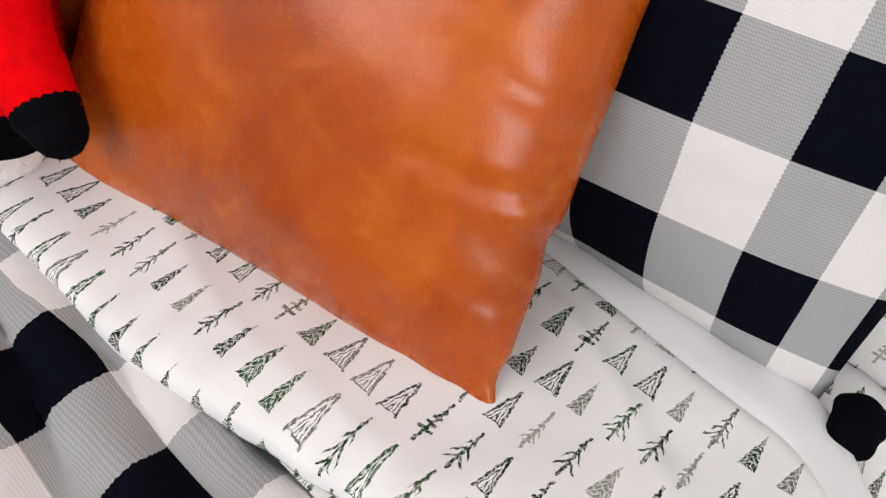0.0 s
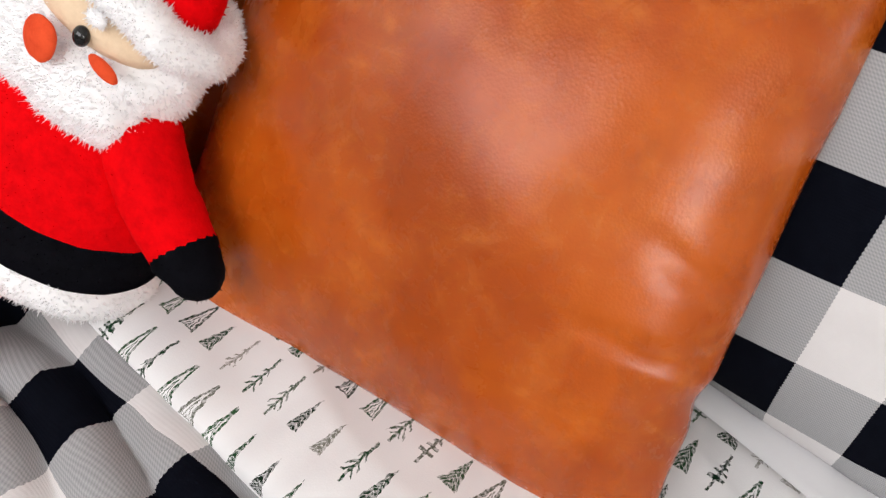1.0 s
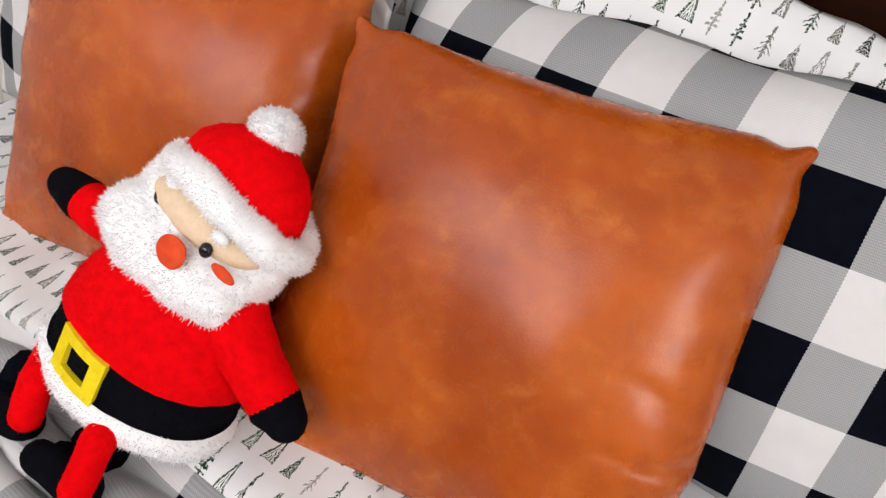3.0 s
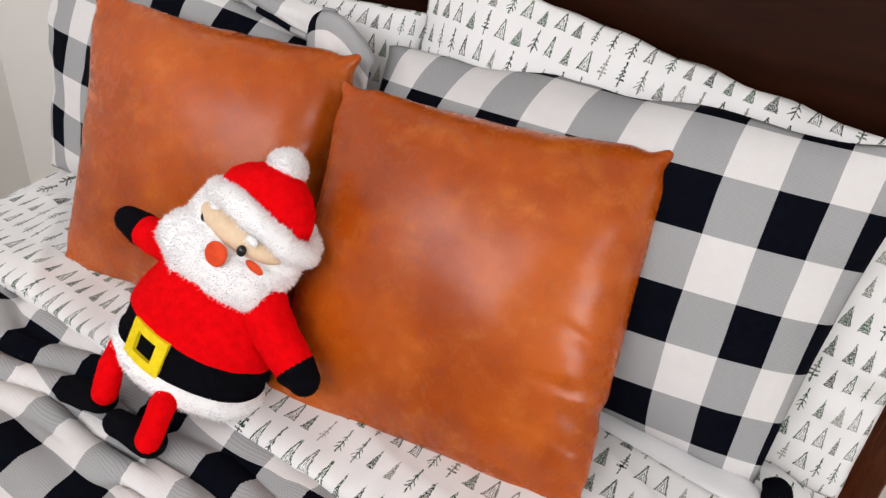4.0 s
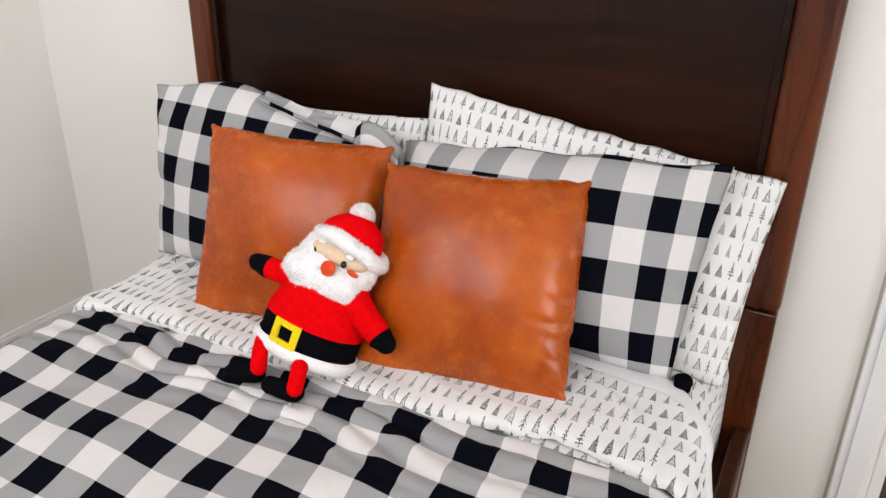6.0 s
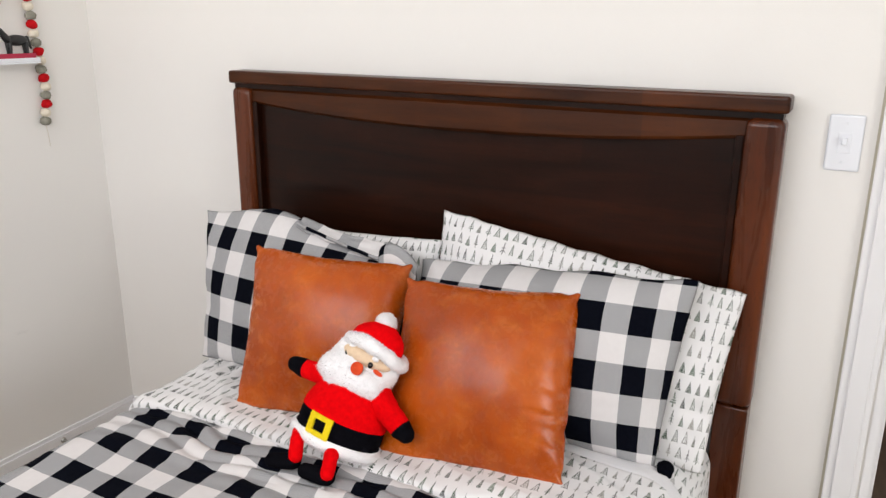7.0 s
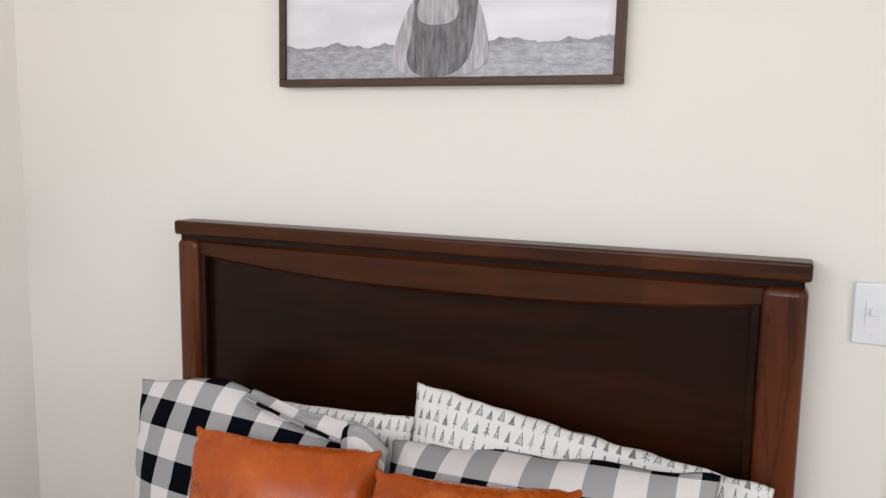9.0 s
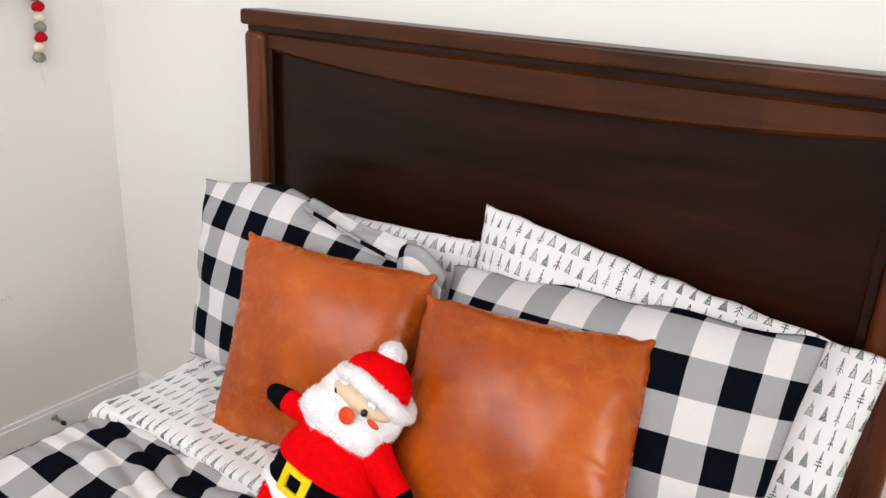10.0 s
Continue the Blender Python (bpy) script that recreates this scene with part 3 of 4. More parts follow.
# ---- pillows ----
def pillow(name, tl, tr, bl, br, front, back, mat, label, category, seed, pinch=0.06, nu=56, nv=44, wrinkle=0.004, power=0.55, uv_at=None, uv_turn=0.0, group="", slack=1.6, uv_cell=(1, 1), lift=None, crease=2.4, crease_at=None, uv_scale=1.0, peak=(0.0, 0.0), ear=0.0, uv_wrap=0.030):
    tl, tr, bl, br = (Vector(p) for p in (tl, tr, bl, br))
    eu = ((tr - tl) + (br - bl)).normalized()
    ev = ((tl - bl) + (tr - br))
    ev = (ev - eu * ev.dot(eu)).normalized()
    nrm = eu.cross(ev)
    nrm = nrm if nrm.y < 0 else -nrm
    mid = (tl + tr + bl + br) / 4
    verts, uvs, faces = [], [], []
    sq = SQUARE
    ou, ov, au = 0.0, 0.0, 0.0
    ca, sa = math.cos(uv_turn), math.sin(uv_turn)

    def flat_uv(p):
        u, v = (p - mid).dot(eu), (p - mid).dot(ev)
        return ca * u - sa * v, sa * u + ca * v

    if uv_at:
        u, v = flat_uv(Vector(uv_at))
        ou, ov, au = uv_cell[0] * sq - u, uv_cell[1] * sq - v, u

    def at(i, j, side):
        s, t = 2 * i / nu - 1, 2 * j / nv - 1
        # closer rings towards the seam
        s, t = math.sin(s * math.pi / 2) * 0.6 + s * 0.4, math.sin(t * math.pi / 2) * 0.6 + t * 0.4
        ps = s * (1 - pinch * (1 - t * t) * s * s)
        pt = t * (1 - pinch * (1 - s * s) * t * t)
        if ear:
            # the seam draws in just before each pointed corner, whose tip is blunt
            ps *= 1 - ear * abs(s) ** 5 * (math.exp(-((abs(t) - 0.87) / 0.07) ** 2) + 0.35 * n3(t * 3.5, seed + s, 1.0) * (1 - t * t)) - 0.025 * (s * t) ** 40
            pt *= 1 - ear * abs(t) ** 5 * (math.exp(-((abs(s) - 0.87) / 0.07) ** 2) + 0.35 * n3(s * 3.5, seed + t, 2.0) * (1 - s * s)) - 0.025 * (s * t) ** 40
        if crease_at and s > 0:
            ps += (0.034 * (1 - t * t) * smooth(-0.75, -0.30, t) - 0.022 * math.exp(-((t + 0.43) / 0.06) ** 2)) * s ** 4
        u, v = (ps + 1) / 2, (1 - pt) / 2
        p = (tl * (1 - u) + tr * u) * (1 - v) + (bl * (1 - u) + br * u) * v
        if lift:
            p = p + ev * lift(u) * (1 - v) ** 2
        fs, ft = abs(s - peak[0] * (1 - s * s)), abs(t - peak[1] * (1 - t * t))
        h = (max(0, 1 - fs ** 2.4) * max(0, 1 - ft ** 2.4)) ** power
        w = n3(u * 3 + seed, v * 3, side * 5) * slack + n3(u * 7 + seed, v * 7, side * 5 + 2) * 0.6 + 0.4 * n3(u * 15, v * 15 + seed, side * 3)
        # creases running in from the seams
        edge = max(abs(s), abs(t)) ** 5
        ang = math.atan2(t, s)
        cr = n3(ang * 6 + seed, 0.7 * (abs(s) + abs(t)), 2.5)
        d = h * (front if side else back) + (wrinkle * w + crease * wrinkle * cr * edge) * min(1, h * 3)
        if crease_at and side:
            # folds drawn in from a tight stretch of seam
            du, dv = 1 - u, v - crease_at
            fold = (1 - abs(math.sin(dv * 26 + 1.5 * n3(v * 4, seed) + du * 7 * n3(v * 9, 2.0) + 1.8 * n3(u * 5, v * 5, seed)))) ** 2
            d -= 0.008 * (fold - 0.25) * math.exp(-(dv / 0.16) ** 2) * smooth(0.68, 0.96, u) * min(1, h * 3)
            d += 0.013 * math.exp(-((u - 0.62) / 0.13) ** 2) * smooth(0.15, 0.7, v) * h
        p = p + nrm * (d if side else -d)
        if h < 0.3:
            rip = (0.3 - h) * wrinkle * 3.5
            p = p + nrm * rip * n3(u * 11 + seed, v * 11, 8) + ev * rip * 0.8 * n3(u * 14, v * 14 + seed, 3)
        fu, fv = flat_uv(p)
        return p, ((fu - au) * uv_scale + au + ou + (uv_wrap if s > 0 else 0.030) * s ** 7, fv + ov + 0.012 * t ** 7)

    index = {}
    for side in (1, 0):
        for j in range(nv + 1):
            for i in range(nu + 1):
                if side == 0 and (i in (0, nu) or j in (0, nv)):
                    index[side, i, j] = index[1, i, j]
                    continue
                p, uv = at(i, j, side)
                index[side, i, j] = len(verts)
                verts.append(tuple(p))
                uvs.append(uv)
        for j in range(nv):
            for i in range(nu):
                q = (index[side, i, j], index[side, i + 1, j], index[side, i + 1, j + 1], index[side, i, j + 1])
                faces.append(q if side == 0 else q[::-1])
    me = bpy.data.meshes.new(name)
    me.from_pydata(verts, [], faces)
    layer = me.uv_layers.new(name="UVMap")
    layer.data.foreach_set("uv", [c for loop in me.loops for c in uvs[loop.vertex_index]])
    me.materials.append(mat)
    me.polygons.foreach_set("use_smooth", [True] * len(me.polygons))
    me.update()
    bm = bmesh.new()
    bm.from_mesh(me)
    bmesh.ops.recalc_face_normals(bm, faces=bm.faces)
    bm.to_mesh(me)
    bm.free()
    return tagged(new(name, me), label, category, group)


pillow("bed_pillow", (-0.019, -0.122, 1.051), (0.742, -0.100, 0.942), (-0.03, -0.235, 0.585), (0.708, -0.245, 0.552), 0.05, 0.035, M_TREES,
       "white tree print pillow leaning on the headboard, one corner raised", "pillow", 3.1, 0.02, wrinkle=0.006, group="tree print pillows")
pillow("bed_pillow", (-0.70, -0.130, 0.94), (-0.020, -0.125, 0.968), (-0.69, -0.24, 0.585), (-0.02, -0.24, 0.585), 0.05, 0.035, M_TREES,
       "white tree print pillow mostly hidden behind a check pillow", "pillow", 8.4, 0.03, wrinkle=0.004, group="tree print pillows")
right_check = pillow("check_pillow", (-0.05, -0.185, 0.926), (0.652, -0.182, 0.980), (-0.02, -0.315, 0.578), (0.616, -0.310, 0.572), 0.122, 0.03, M_PLAID,
       "plump black and white buffalo check pillow with crisp squares", "pillow", 1.7, 0.025, uv_at=(0.475, -0.336, 0.743), uv_cell=(2, 1), uv_scale=1.085, uv_wrap=0.068, power=0.62, peak=(-0.26, 0.0), lift=lambda u: 0.008 * math.sin(math.pi * u) + 0.004 * math.sin(u * 21), wrinkle=0.0045, group="check pillows")
left_check = pillow("check_pillow", (-0.766, -0.230, 0.972), (-0.035, -0.235, 0.930), (-0.690, -0.365, 0.580), (-0.03, -0.36, 0.578), 0.07, 0.05, M_PLAID,
       "black and white buffalo check pillow with its open end folded over", "pillow", 5.2, 0.03, uv_at=(-0.676, -0.31, 0.763), uv_scale=1.06, lift=lambda u: 0.062 * math.exp(-((u - 0.37) / 0.25) ** 2) + 0.002 - 0.03 * smooth(0.6, 1.0, u), wrinkle=0.005, group="check pillows")


def mouth(s, t):
    """The back layer of the pillowcase, standing up behind its slack open edge."""
    x = -0.405 + 0.285 * s
    low = 1.002 - 0.062 * s ** 0.8 - 0.012
    high = 1.004 - 0.034 * s - 0.012 * math.sin(math.pi * s) + 0.003 * n3(x * 30, 2.0)
    y = -0.262 + 0.040 * t + 0.006 * n3(x * 18, t * 4, 2)
    return x, y, low + (high - low) * t + 0.004 * n3(x * 22, t * 3, 5)


def turned_hem(s, t):
    """The rolled edge that lies along the opening."""
    x = -0.395 + 0.262 * s
    a = t * math.pi * 1.5
    z = 0.999 - 0.064 * s ** 0.85 + 0.0022 * math.cos(a) + 0.003 * n3(x * 20, 1.0, 6)
    return x, -0.266 - 0.0022 * math.sin(a), z


def turned_corner(s, t):
    """The loose corner of the opening, folded over to the front."""
    x = -0.133 + 0.110 * s + 0.006 * t * (1 - s)
    top = 0.962 + 0.018 * math.sin(math.pi * s ** 0.8) - 0.034 * s ** 3
    y = -0.262 - 0.018 * t - 0.004 * math.sin(math.pi * s) * (1 - 0.5 * t) + 0.004 * n3(s * 4, t * 4, 3)
    if t < 0.15:
        y += 0.010 * (1 - t / 0.15) ** 2
    return x, y, top - 0.085 * t


for piece, nu, nv, place, uv_of in (
        ("open_end_flap", 50, 12, mouth, lambda s, t: (-0.40 + 0.285 * s + 0.60, SQUARE * 2 + 0.012 + 0.03 * t)),
        ("rolled_hem", 60, 8, turned_hem, lambda s, t: (-0.40 + 0.26 * s + 0.566, SQUARE * 3 + 0.02 + 0.01 * t)),
        ("turned_corner", 24, 20, turned_corner, lambda s, t: (SQUARE * 2 - 0.012 + 0.110 * s * 0.7, SQUARE * 3 + 0.022 - 0.085 * t))):
    loose = sheet_mesh(piece, nu, nv, place, uv_of, M_PLAID)
    loose.parent = left_check
    mod = loose.modifiers.new("thickness", "SOLIDIFY")
    mod.thickness, mod.offset = 0.003, -1
pillow("leather_cushion", (-0.441, -0.384, 0.963), (-0.012, -0.290, 0.949), (-0.405, -0.543, 0.570), (0.03, -0.475, 0.578), 0.076, 0.05, M_LEATHER,
       "square tan leather cushion leaning on the check pillow", "cushion", 2.2, 0.065, wrinkle=0.0012, slack=0.3, crease=7.0, peak=(0.26, 0.25), ear=0.028, power=0.62, nu=72, nv=72, group="leather cushions")
pillow("leather_cushion", (0.004, -0.357, 0.938), (0.412, -0.263, 0.941), (0.040, -0.560, 0.570), (0.470, -0.484, 0.569), 0.080, 0.05, M_LEATHER,
       "square tan leather cushion with creases along one seam", "cushion", 6.6, 0.065, wrinkle=0.0012, slack=0.3, crease=7.0, peak=(0.26, 0.25), ear=0.028, crease_at=0.64, power=0.62, nu=90, nv=90, group="leather cushions")

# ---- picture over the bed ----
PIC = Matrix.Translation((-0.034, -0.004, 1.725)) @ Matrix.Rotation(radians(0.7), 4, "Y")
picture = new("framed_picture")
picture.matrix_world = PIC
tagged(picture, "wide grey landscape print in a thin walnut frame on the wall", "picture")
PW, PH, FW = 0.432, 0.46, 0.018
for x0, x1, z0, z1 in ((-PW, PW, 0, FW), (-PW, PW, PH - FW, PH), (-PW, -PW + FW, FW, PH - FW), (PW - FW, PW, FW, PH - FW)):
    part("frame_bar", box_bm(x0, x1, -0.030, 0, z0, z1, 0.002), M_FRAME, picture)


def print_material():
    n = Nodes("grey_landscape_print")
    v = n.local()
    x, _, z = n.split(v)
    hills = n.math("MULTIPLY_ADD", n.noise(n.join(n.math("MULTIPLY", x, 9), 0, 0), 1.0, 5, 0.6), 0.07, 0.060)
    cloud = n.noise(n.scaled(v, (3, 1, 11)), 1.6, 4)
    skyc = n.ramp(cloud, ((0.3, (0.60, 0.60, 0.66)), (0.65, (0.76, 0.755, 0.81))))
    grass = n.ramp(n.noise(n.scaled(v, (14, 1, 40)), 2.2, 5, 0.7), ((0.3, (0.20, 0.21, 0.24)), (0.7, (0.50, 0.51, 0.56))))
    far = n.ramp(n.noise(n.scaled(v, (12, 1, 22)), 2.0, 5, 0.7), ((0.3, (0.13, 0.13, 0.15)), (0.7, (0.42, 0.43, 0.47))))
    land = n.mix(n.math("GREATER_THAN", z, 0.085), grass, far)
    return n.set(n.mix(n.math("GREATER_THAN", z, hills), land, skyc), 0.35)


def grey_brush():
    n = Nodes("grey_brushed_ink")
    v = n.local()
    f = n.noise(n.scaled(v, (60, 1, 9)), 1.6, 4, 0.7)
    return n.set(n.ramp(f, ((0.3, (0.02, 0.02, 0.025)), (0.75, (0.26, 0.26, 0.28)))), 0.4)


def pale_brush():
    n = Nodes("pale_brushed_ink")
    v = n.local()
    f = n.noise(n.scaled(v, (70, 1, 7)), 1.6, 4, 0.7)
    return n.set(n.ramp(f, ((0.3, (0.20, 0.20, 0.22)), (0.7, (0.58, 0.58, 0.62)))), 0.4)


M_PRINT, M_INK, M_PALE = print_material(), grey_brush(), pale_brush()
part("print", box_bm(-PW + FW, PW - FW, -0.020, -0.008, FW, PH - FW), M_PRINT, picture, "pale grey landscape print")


def slab(outline, y):
    """A flat printed shape from a handful of corner points, its corners rounded."""
    pts = [Vector((x, y, z)) for x, z in outline]
    for _ in range(3):
        pts = [q for a, b in zip(pts, pts[1:] + pts[:1]) for q in (a.lerp(b, 0.25), a.lerp(b, 0.75))]
    bm = bmesh.new()
    bm.faces.new([bm.verts.new(p) for p in pts])
    ext = bmesh.ops.extrude_face_region(bm, geom=bm.faces[:])
    bmesh.ops.translate(bm, verts=[e for e in ext["geom"] if isinstance(e, bmesh.types.BMVert)], vec=(0, 0.0015, 0))
    bmesh.ops.recalc_face_normals(bm, faces=bm.faces)
    return bm


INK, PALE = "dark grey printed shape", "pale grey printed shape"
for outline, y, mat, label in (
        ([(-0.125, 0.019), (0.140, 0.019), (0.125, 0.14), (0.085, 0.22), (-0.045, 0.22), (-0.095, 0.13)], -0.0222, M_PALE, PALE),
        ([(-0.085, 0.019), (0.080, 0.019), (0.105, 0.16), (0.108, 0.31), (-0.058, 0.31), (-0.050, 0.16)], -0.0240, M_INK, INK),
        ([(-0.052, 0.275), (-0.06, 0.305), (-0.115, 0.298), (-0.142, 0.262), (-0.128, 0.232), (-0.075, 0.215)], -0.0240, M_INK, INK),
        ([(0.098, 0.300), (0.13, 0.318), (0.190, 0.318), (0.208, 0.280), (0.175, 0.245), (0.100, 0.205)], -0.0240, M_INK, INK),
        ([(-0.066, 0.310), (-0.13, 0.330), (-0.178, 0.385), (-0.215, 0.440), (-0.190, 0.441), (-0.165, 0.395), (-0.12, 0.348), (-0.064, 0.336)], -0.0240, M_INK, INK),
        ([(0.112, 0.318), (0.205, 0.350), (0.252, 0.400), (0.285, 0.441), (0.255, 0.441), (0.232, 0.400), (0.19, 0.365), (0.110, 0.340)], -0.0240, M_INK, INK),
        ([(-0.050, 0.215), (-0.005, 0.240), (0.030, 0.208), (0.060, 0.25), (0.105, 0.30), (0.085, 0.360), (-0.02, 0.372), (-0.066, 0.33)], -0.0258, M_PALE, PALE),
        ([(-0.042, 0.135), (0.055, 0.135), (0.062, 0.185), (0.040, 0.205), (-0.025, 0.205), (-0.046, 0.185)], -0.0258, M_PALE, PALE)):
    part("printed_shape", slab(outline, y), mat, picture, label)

# ---- light switch ----
switch = tagged(empty("light_switch", 0.888, 0, 1.281), "white plastic toggle light switch plate on the wall", "light switch")
part("plate", box_bm(-0.0345, 0.0345, -0.006, 0, -0.060, 0.060, 0.0045, seg=3), M_PLASTIC, switch)
part("toggle_frame", box_bm(-0.013, 0.013, -0.0075, -0.0055, -0.022, 0.022, 0.001), M_PLASTIC, switch)
tg = box_bm(-0.005, 0.005, -0.018, -0.006, -0.003, 0.012, 0.0015)
part("toggle", tg, M_PLASTIC, switch)
for z in (-0.042, 0.042):
    bm = bmesh.new()
    bmesh.ops.create_cone(bm, cap_ends=True, segments=12, radius1=0.0032, radius2=0.0026, depth=0.0016, matrix=pose(0, -0.0066, z, 90))
    part("screw", bm, M_PLASTIC, switch)

# ---- door bumper on the baseboard ----
bumper = tagged(empty("door_bumper", ROOM_W + 0.014, -0.325, 0.058), "small steel spring door bumper with a rubber tip on the baseboard", "door stop")
bm = bmesh.new()
bmesh.ops.create_cone(bm, cap_ends=True, segments=14, radius1=0.011, radius2=0.008, depth=0.006, matrix=pose(0.003, 0, 0, 0, 90))
part("base", bm, M_STEEL, bumper)
bm = bmesh.new()
for k in range(9):
    bmesh.ops.create_cone(bm, cap_ends=True, segments=12, radius1=0.0055, radius2=0.0055, depth=0.003, matrix=pose(0.009 + k * 0.0048, 0, 0, 0, 90))
bmesh.ops.create_cone(bm, cap_ends=True, segments=10, radius1=0.0042, radius2=0.0042, depth=0.044, matrix=pose(0.027, 0, 0, 0, 90))
part("spring", bm, M_STEEL, bumper)
bm = bmesh.new()
bmesh.ops.create_cone(bm, cap_ends=True, segments=14, radius1=0.008, radius2=0.0065, depth=0.012, matrix=pose(0.055, 0, 0, 0, 90))
part("rubber_tip", bm, M_DARK, bumper)


# ---- scuff on the wall ----
bm = bmesh.new()
for dy, dz, rad in ((0, 0, 0.0022), (0.008, -0.003, 0.0016), (0.019, 0.002, 0.0020), (0.027, -0.004, 0.0014), (0.012, 0.006, 0.0012), (0.034, 0.001, 0.0011)):
    bmesh.ops.create_cone(bm, cap_ends=True, segments=9, radius1=rad, radius2=rad * 0.6, depth=0.0008, matrix=pose(ROOM_W + 0.0003, -0.42 + dy, 0.505 + dz, 0, 90))
tagged(link_bm("wall_scuff", bm, plain("grey_scuff", (0.42, 0.40, 0.37), 0.8)), "small grey scuff marks on the cream wall", "scuff", kind="structure")

# ---- wall ledge, figurine and felt garland ----
ledge = tagged(empty("wall_ledge", ROOM_W, -0.52, 1.395), "small clear white ledge with a crimson card backing on the wall", "ledge")
part("board", box_bm(0, 0.075, -0.27, 0.27, -0.006, 0.0, 0.0015), M_PLASTIC, ledge)
part("lip", box_bm(0.071, 0.075, -0.27, 0.27, 0.0005, 0.012, 0.001), M_PLASTIC, ledge)
part("card", box_bm(0.062, 0.068, -0.262, 0.262, 0.0005, 0.026, 0.001), M_PINK, ledge)


def blob(bm, c, r, rot=(0, 0, 0), seg=20, rings=14, mat_i=0, rough=0.0, seed=0.0, freq=30):
    made = bmesh.ops.create_uvsphere(bm, u_segments=seg, v_segments=rings, radius=1.0)["verts"]
    m = Matrix.LocRotScale(c, Euler([radians(a) for a in rot]), r)
    for v in made:
        v.co = m @ v.co
        if rough:
            d = (v.co - Vector(c)).normalized()
            v.co += d * rough * (noise.noise(v.co * freq + Vector((seed, 0, 0))) + 0.5 * noise.noise(v.co * freq * 2.7 + Vector((0, seed, 0))))
    for f in {f for v in made for f in v.link_faces}:
        f.material_index, f.smooth = mat_i, True
    return made


def limb(bm, pts, radii, mat_i=0, seg=16, steps=10, rough=0.0):
    """A rounded limb through the points."""
    pts = [Vector(p) for p in pts]
    rows = []
    for k in range(len(pts) - 1):
        for q in range(steps):
            f = q / steps
            rows.append((pts[k].lerp(pts[k + 1], f), radii[k] * (1 - f) + radii[k + 1] * f))
    rows.append((pts[-1], radii[-1]))
    d0, d1 = (pts[1] - pts[0]).normalized(), (pts[-1] - pts[-2]).normalized()
    head_cap = [(rows[0][0] - d0 * rows[0][1] * math.sin(a), rows[0][1] * math.cos(a)) for a in (1.45, 1.1, 0.7, 0.35)]
    tail_cap = [(rows[-1][0] + d1 * rows[-1][1] * math.sin(a), rows[-1][1] * math.cos(a)) for a in (0.35, 0.7, 1.1, 1.45)]
    rows = head_cap + rows + tail_cap
    rings = []
    for k, (p, r) in enumerate(rows):
        d = (rows[min(k + 1, len(rows) - 1)][0] - rows[max(k - 1, 0)][0]).normalized()
        side = d.orthogonal().normalized() if k == 0 else (side - d * side.dot(d)).normalized()
        up = d.cross(side)
        ring = []
        for a in range(seg):
            w = 2 * math.pi * a / seg
            co = p + (side * math.cos(w) + up * math.sin(w)) * r
            if rough:
                co += (co - p).normalized() * rough * noise.noise(co * 45)
            ring.append(bm.verts.new(co))
        rings.append(ring)
    faces = []
    for k in range(len(rings) - 1):
        for a in range(seg):
            faces.append(bm.faces.new((rings[k][a], rings[k][(a + 1) % seg], rings[k + 1][(a + 1) % seg], rings[k + 1][a])))
    faces += [bm.faces.new(rings[0][::-1]), bm.faces.new(rings[-1])]
    for f in faces:
        f.material_index, f.smooth = mat_i, True
    return [v for ring in rings for v in ring]


bm = bmesh.new()
blob(bm, (0.641, -0.318, 0.583), (0.018, 0.022, 0.014), (0, 12, 20), 28, 18, 0, 0.010, 4.0, 26)
part("tucked_corner", bm, plain("black_cotton", (0.003, 0.0035, 0.006), 0.95, 0.3, 60, Specular_IOR_Level=0.03), right_check, "crumpled black corner of the case")

bm = bmesh.new()
FX, FY, FZ = ROOM_W + 0.04, -0.30, 1.405
blob(bm, (FX, FY, FZ + 0.055), (0.013, 0.038, 0.017))
limb(bm, [(FX, FY - 0.030, FZ + 0.058), (FX, FY - 0.050, FZ + 0.085)], [0.012, 0.008], steps=4)
limb(bm, [(FX, FY - 0.050, FZ + 0.085), (FX, FY - 0.072, FZ + 0.072)], [0.008, 0.006], steps=4)
for dy in (-0.027, 0.028):
    for dx in (-0.007, 0.007):
        limb(bm, [(FX + dx, FY + dy, FZ + 0.045), (FX + dx, FY + dy, FZ + 0.004)], [0.0065, 0.0035], seg=8, steps=3)
limb(bm, [(FX, FY + 0.036, FZ + 0.062), (FX, FY + 0.046, FZ + 0.030)], [0.006, 0.003], seg=8, steps=3)
tagged(link_bm("figurine", bm, M_DARK), "small glossy black resin figurine standing on the ledge", "figurine")


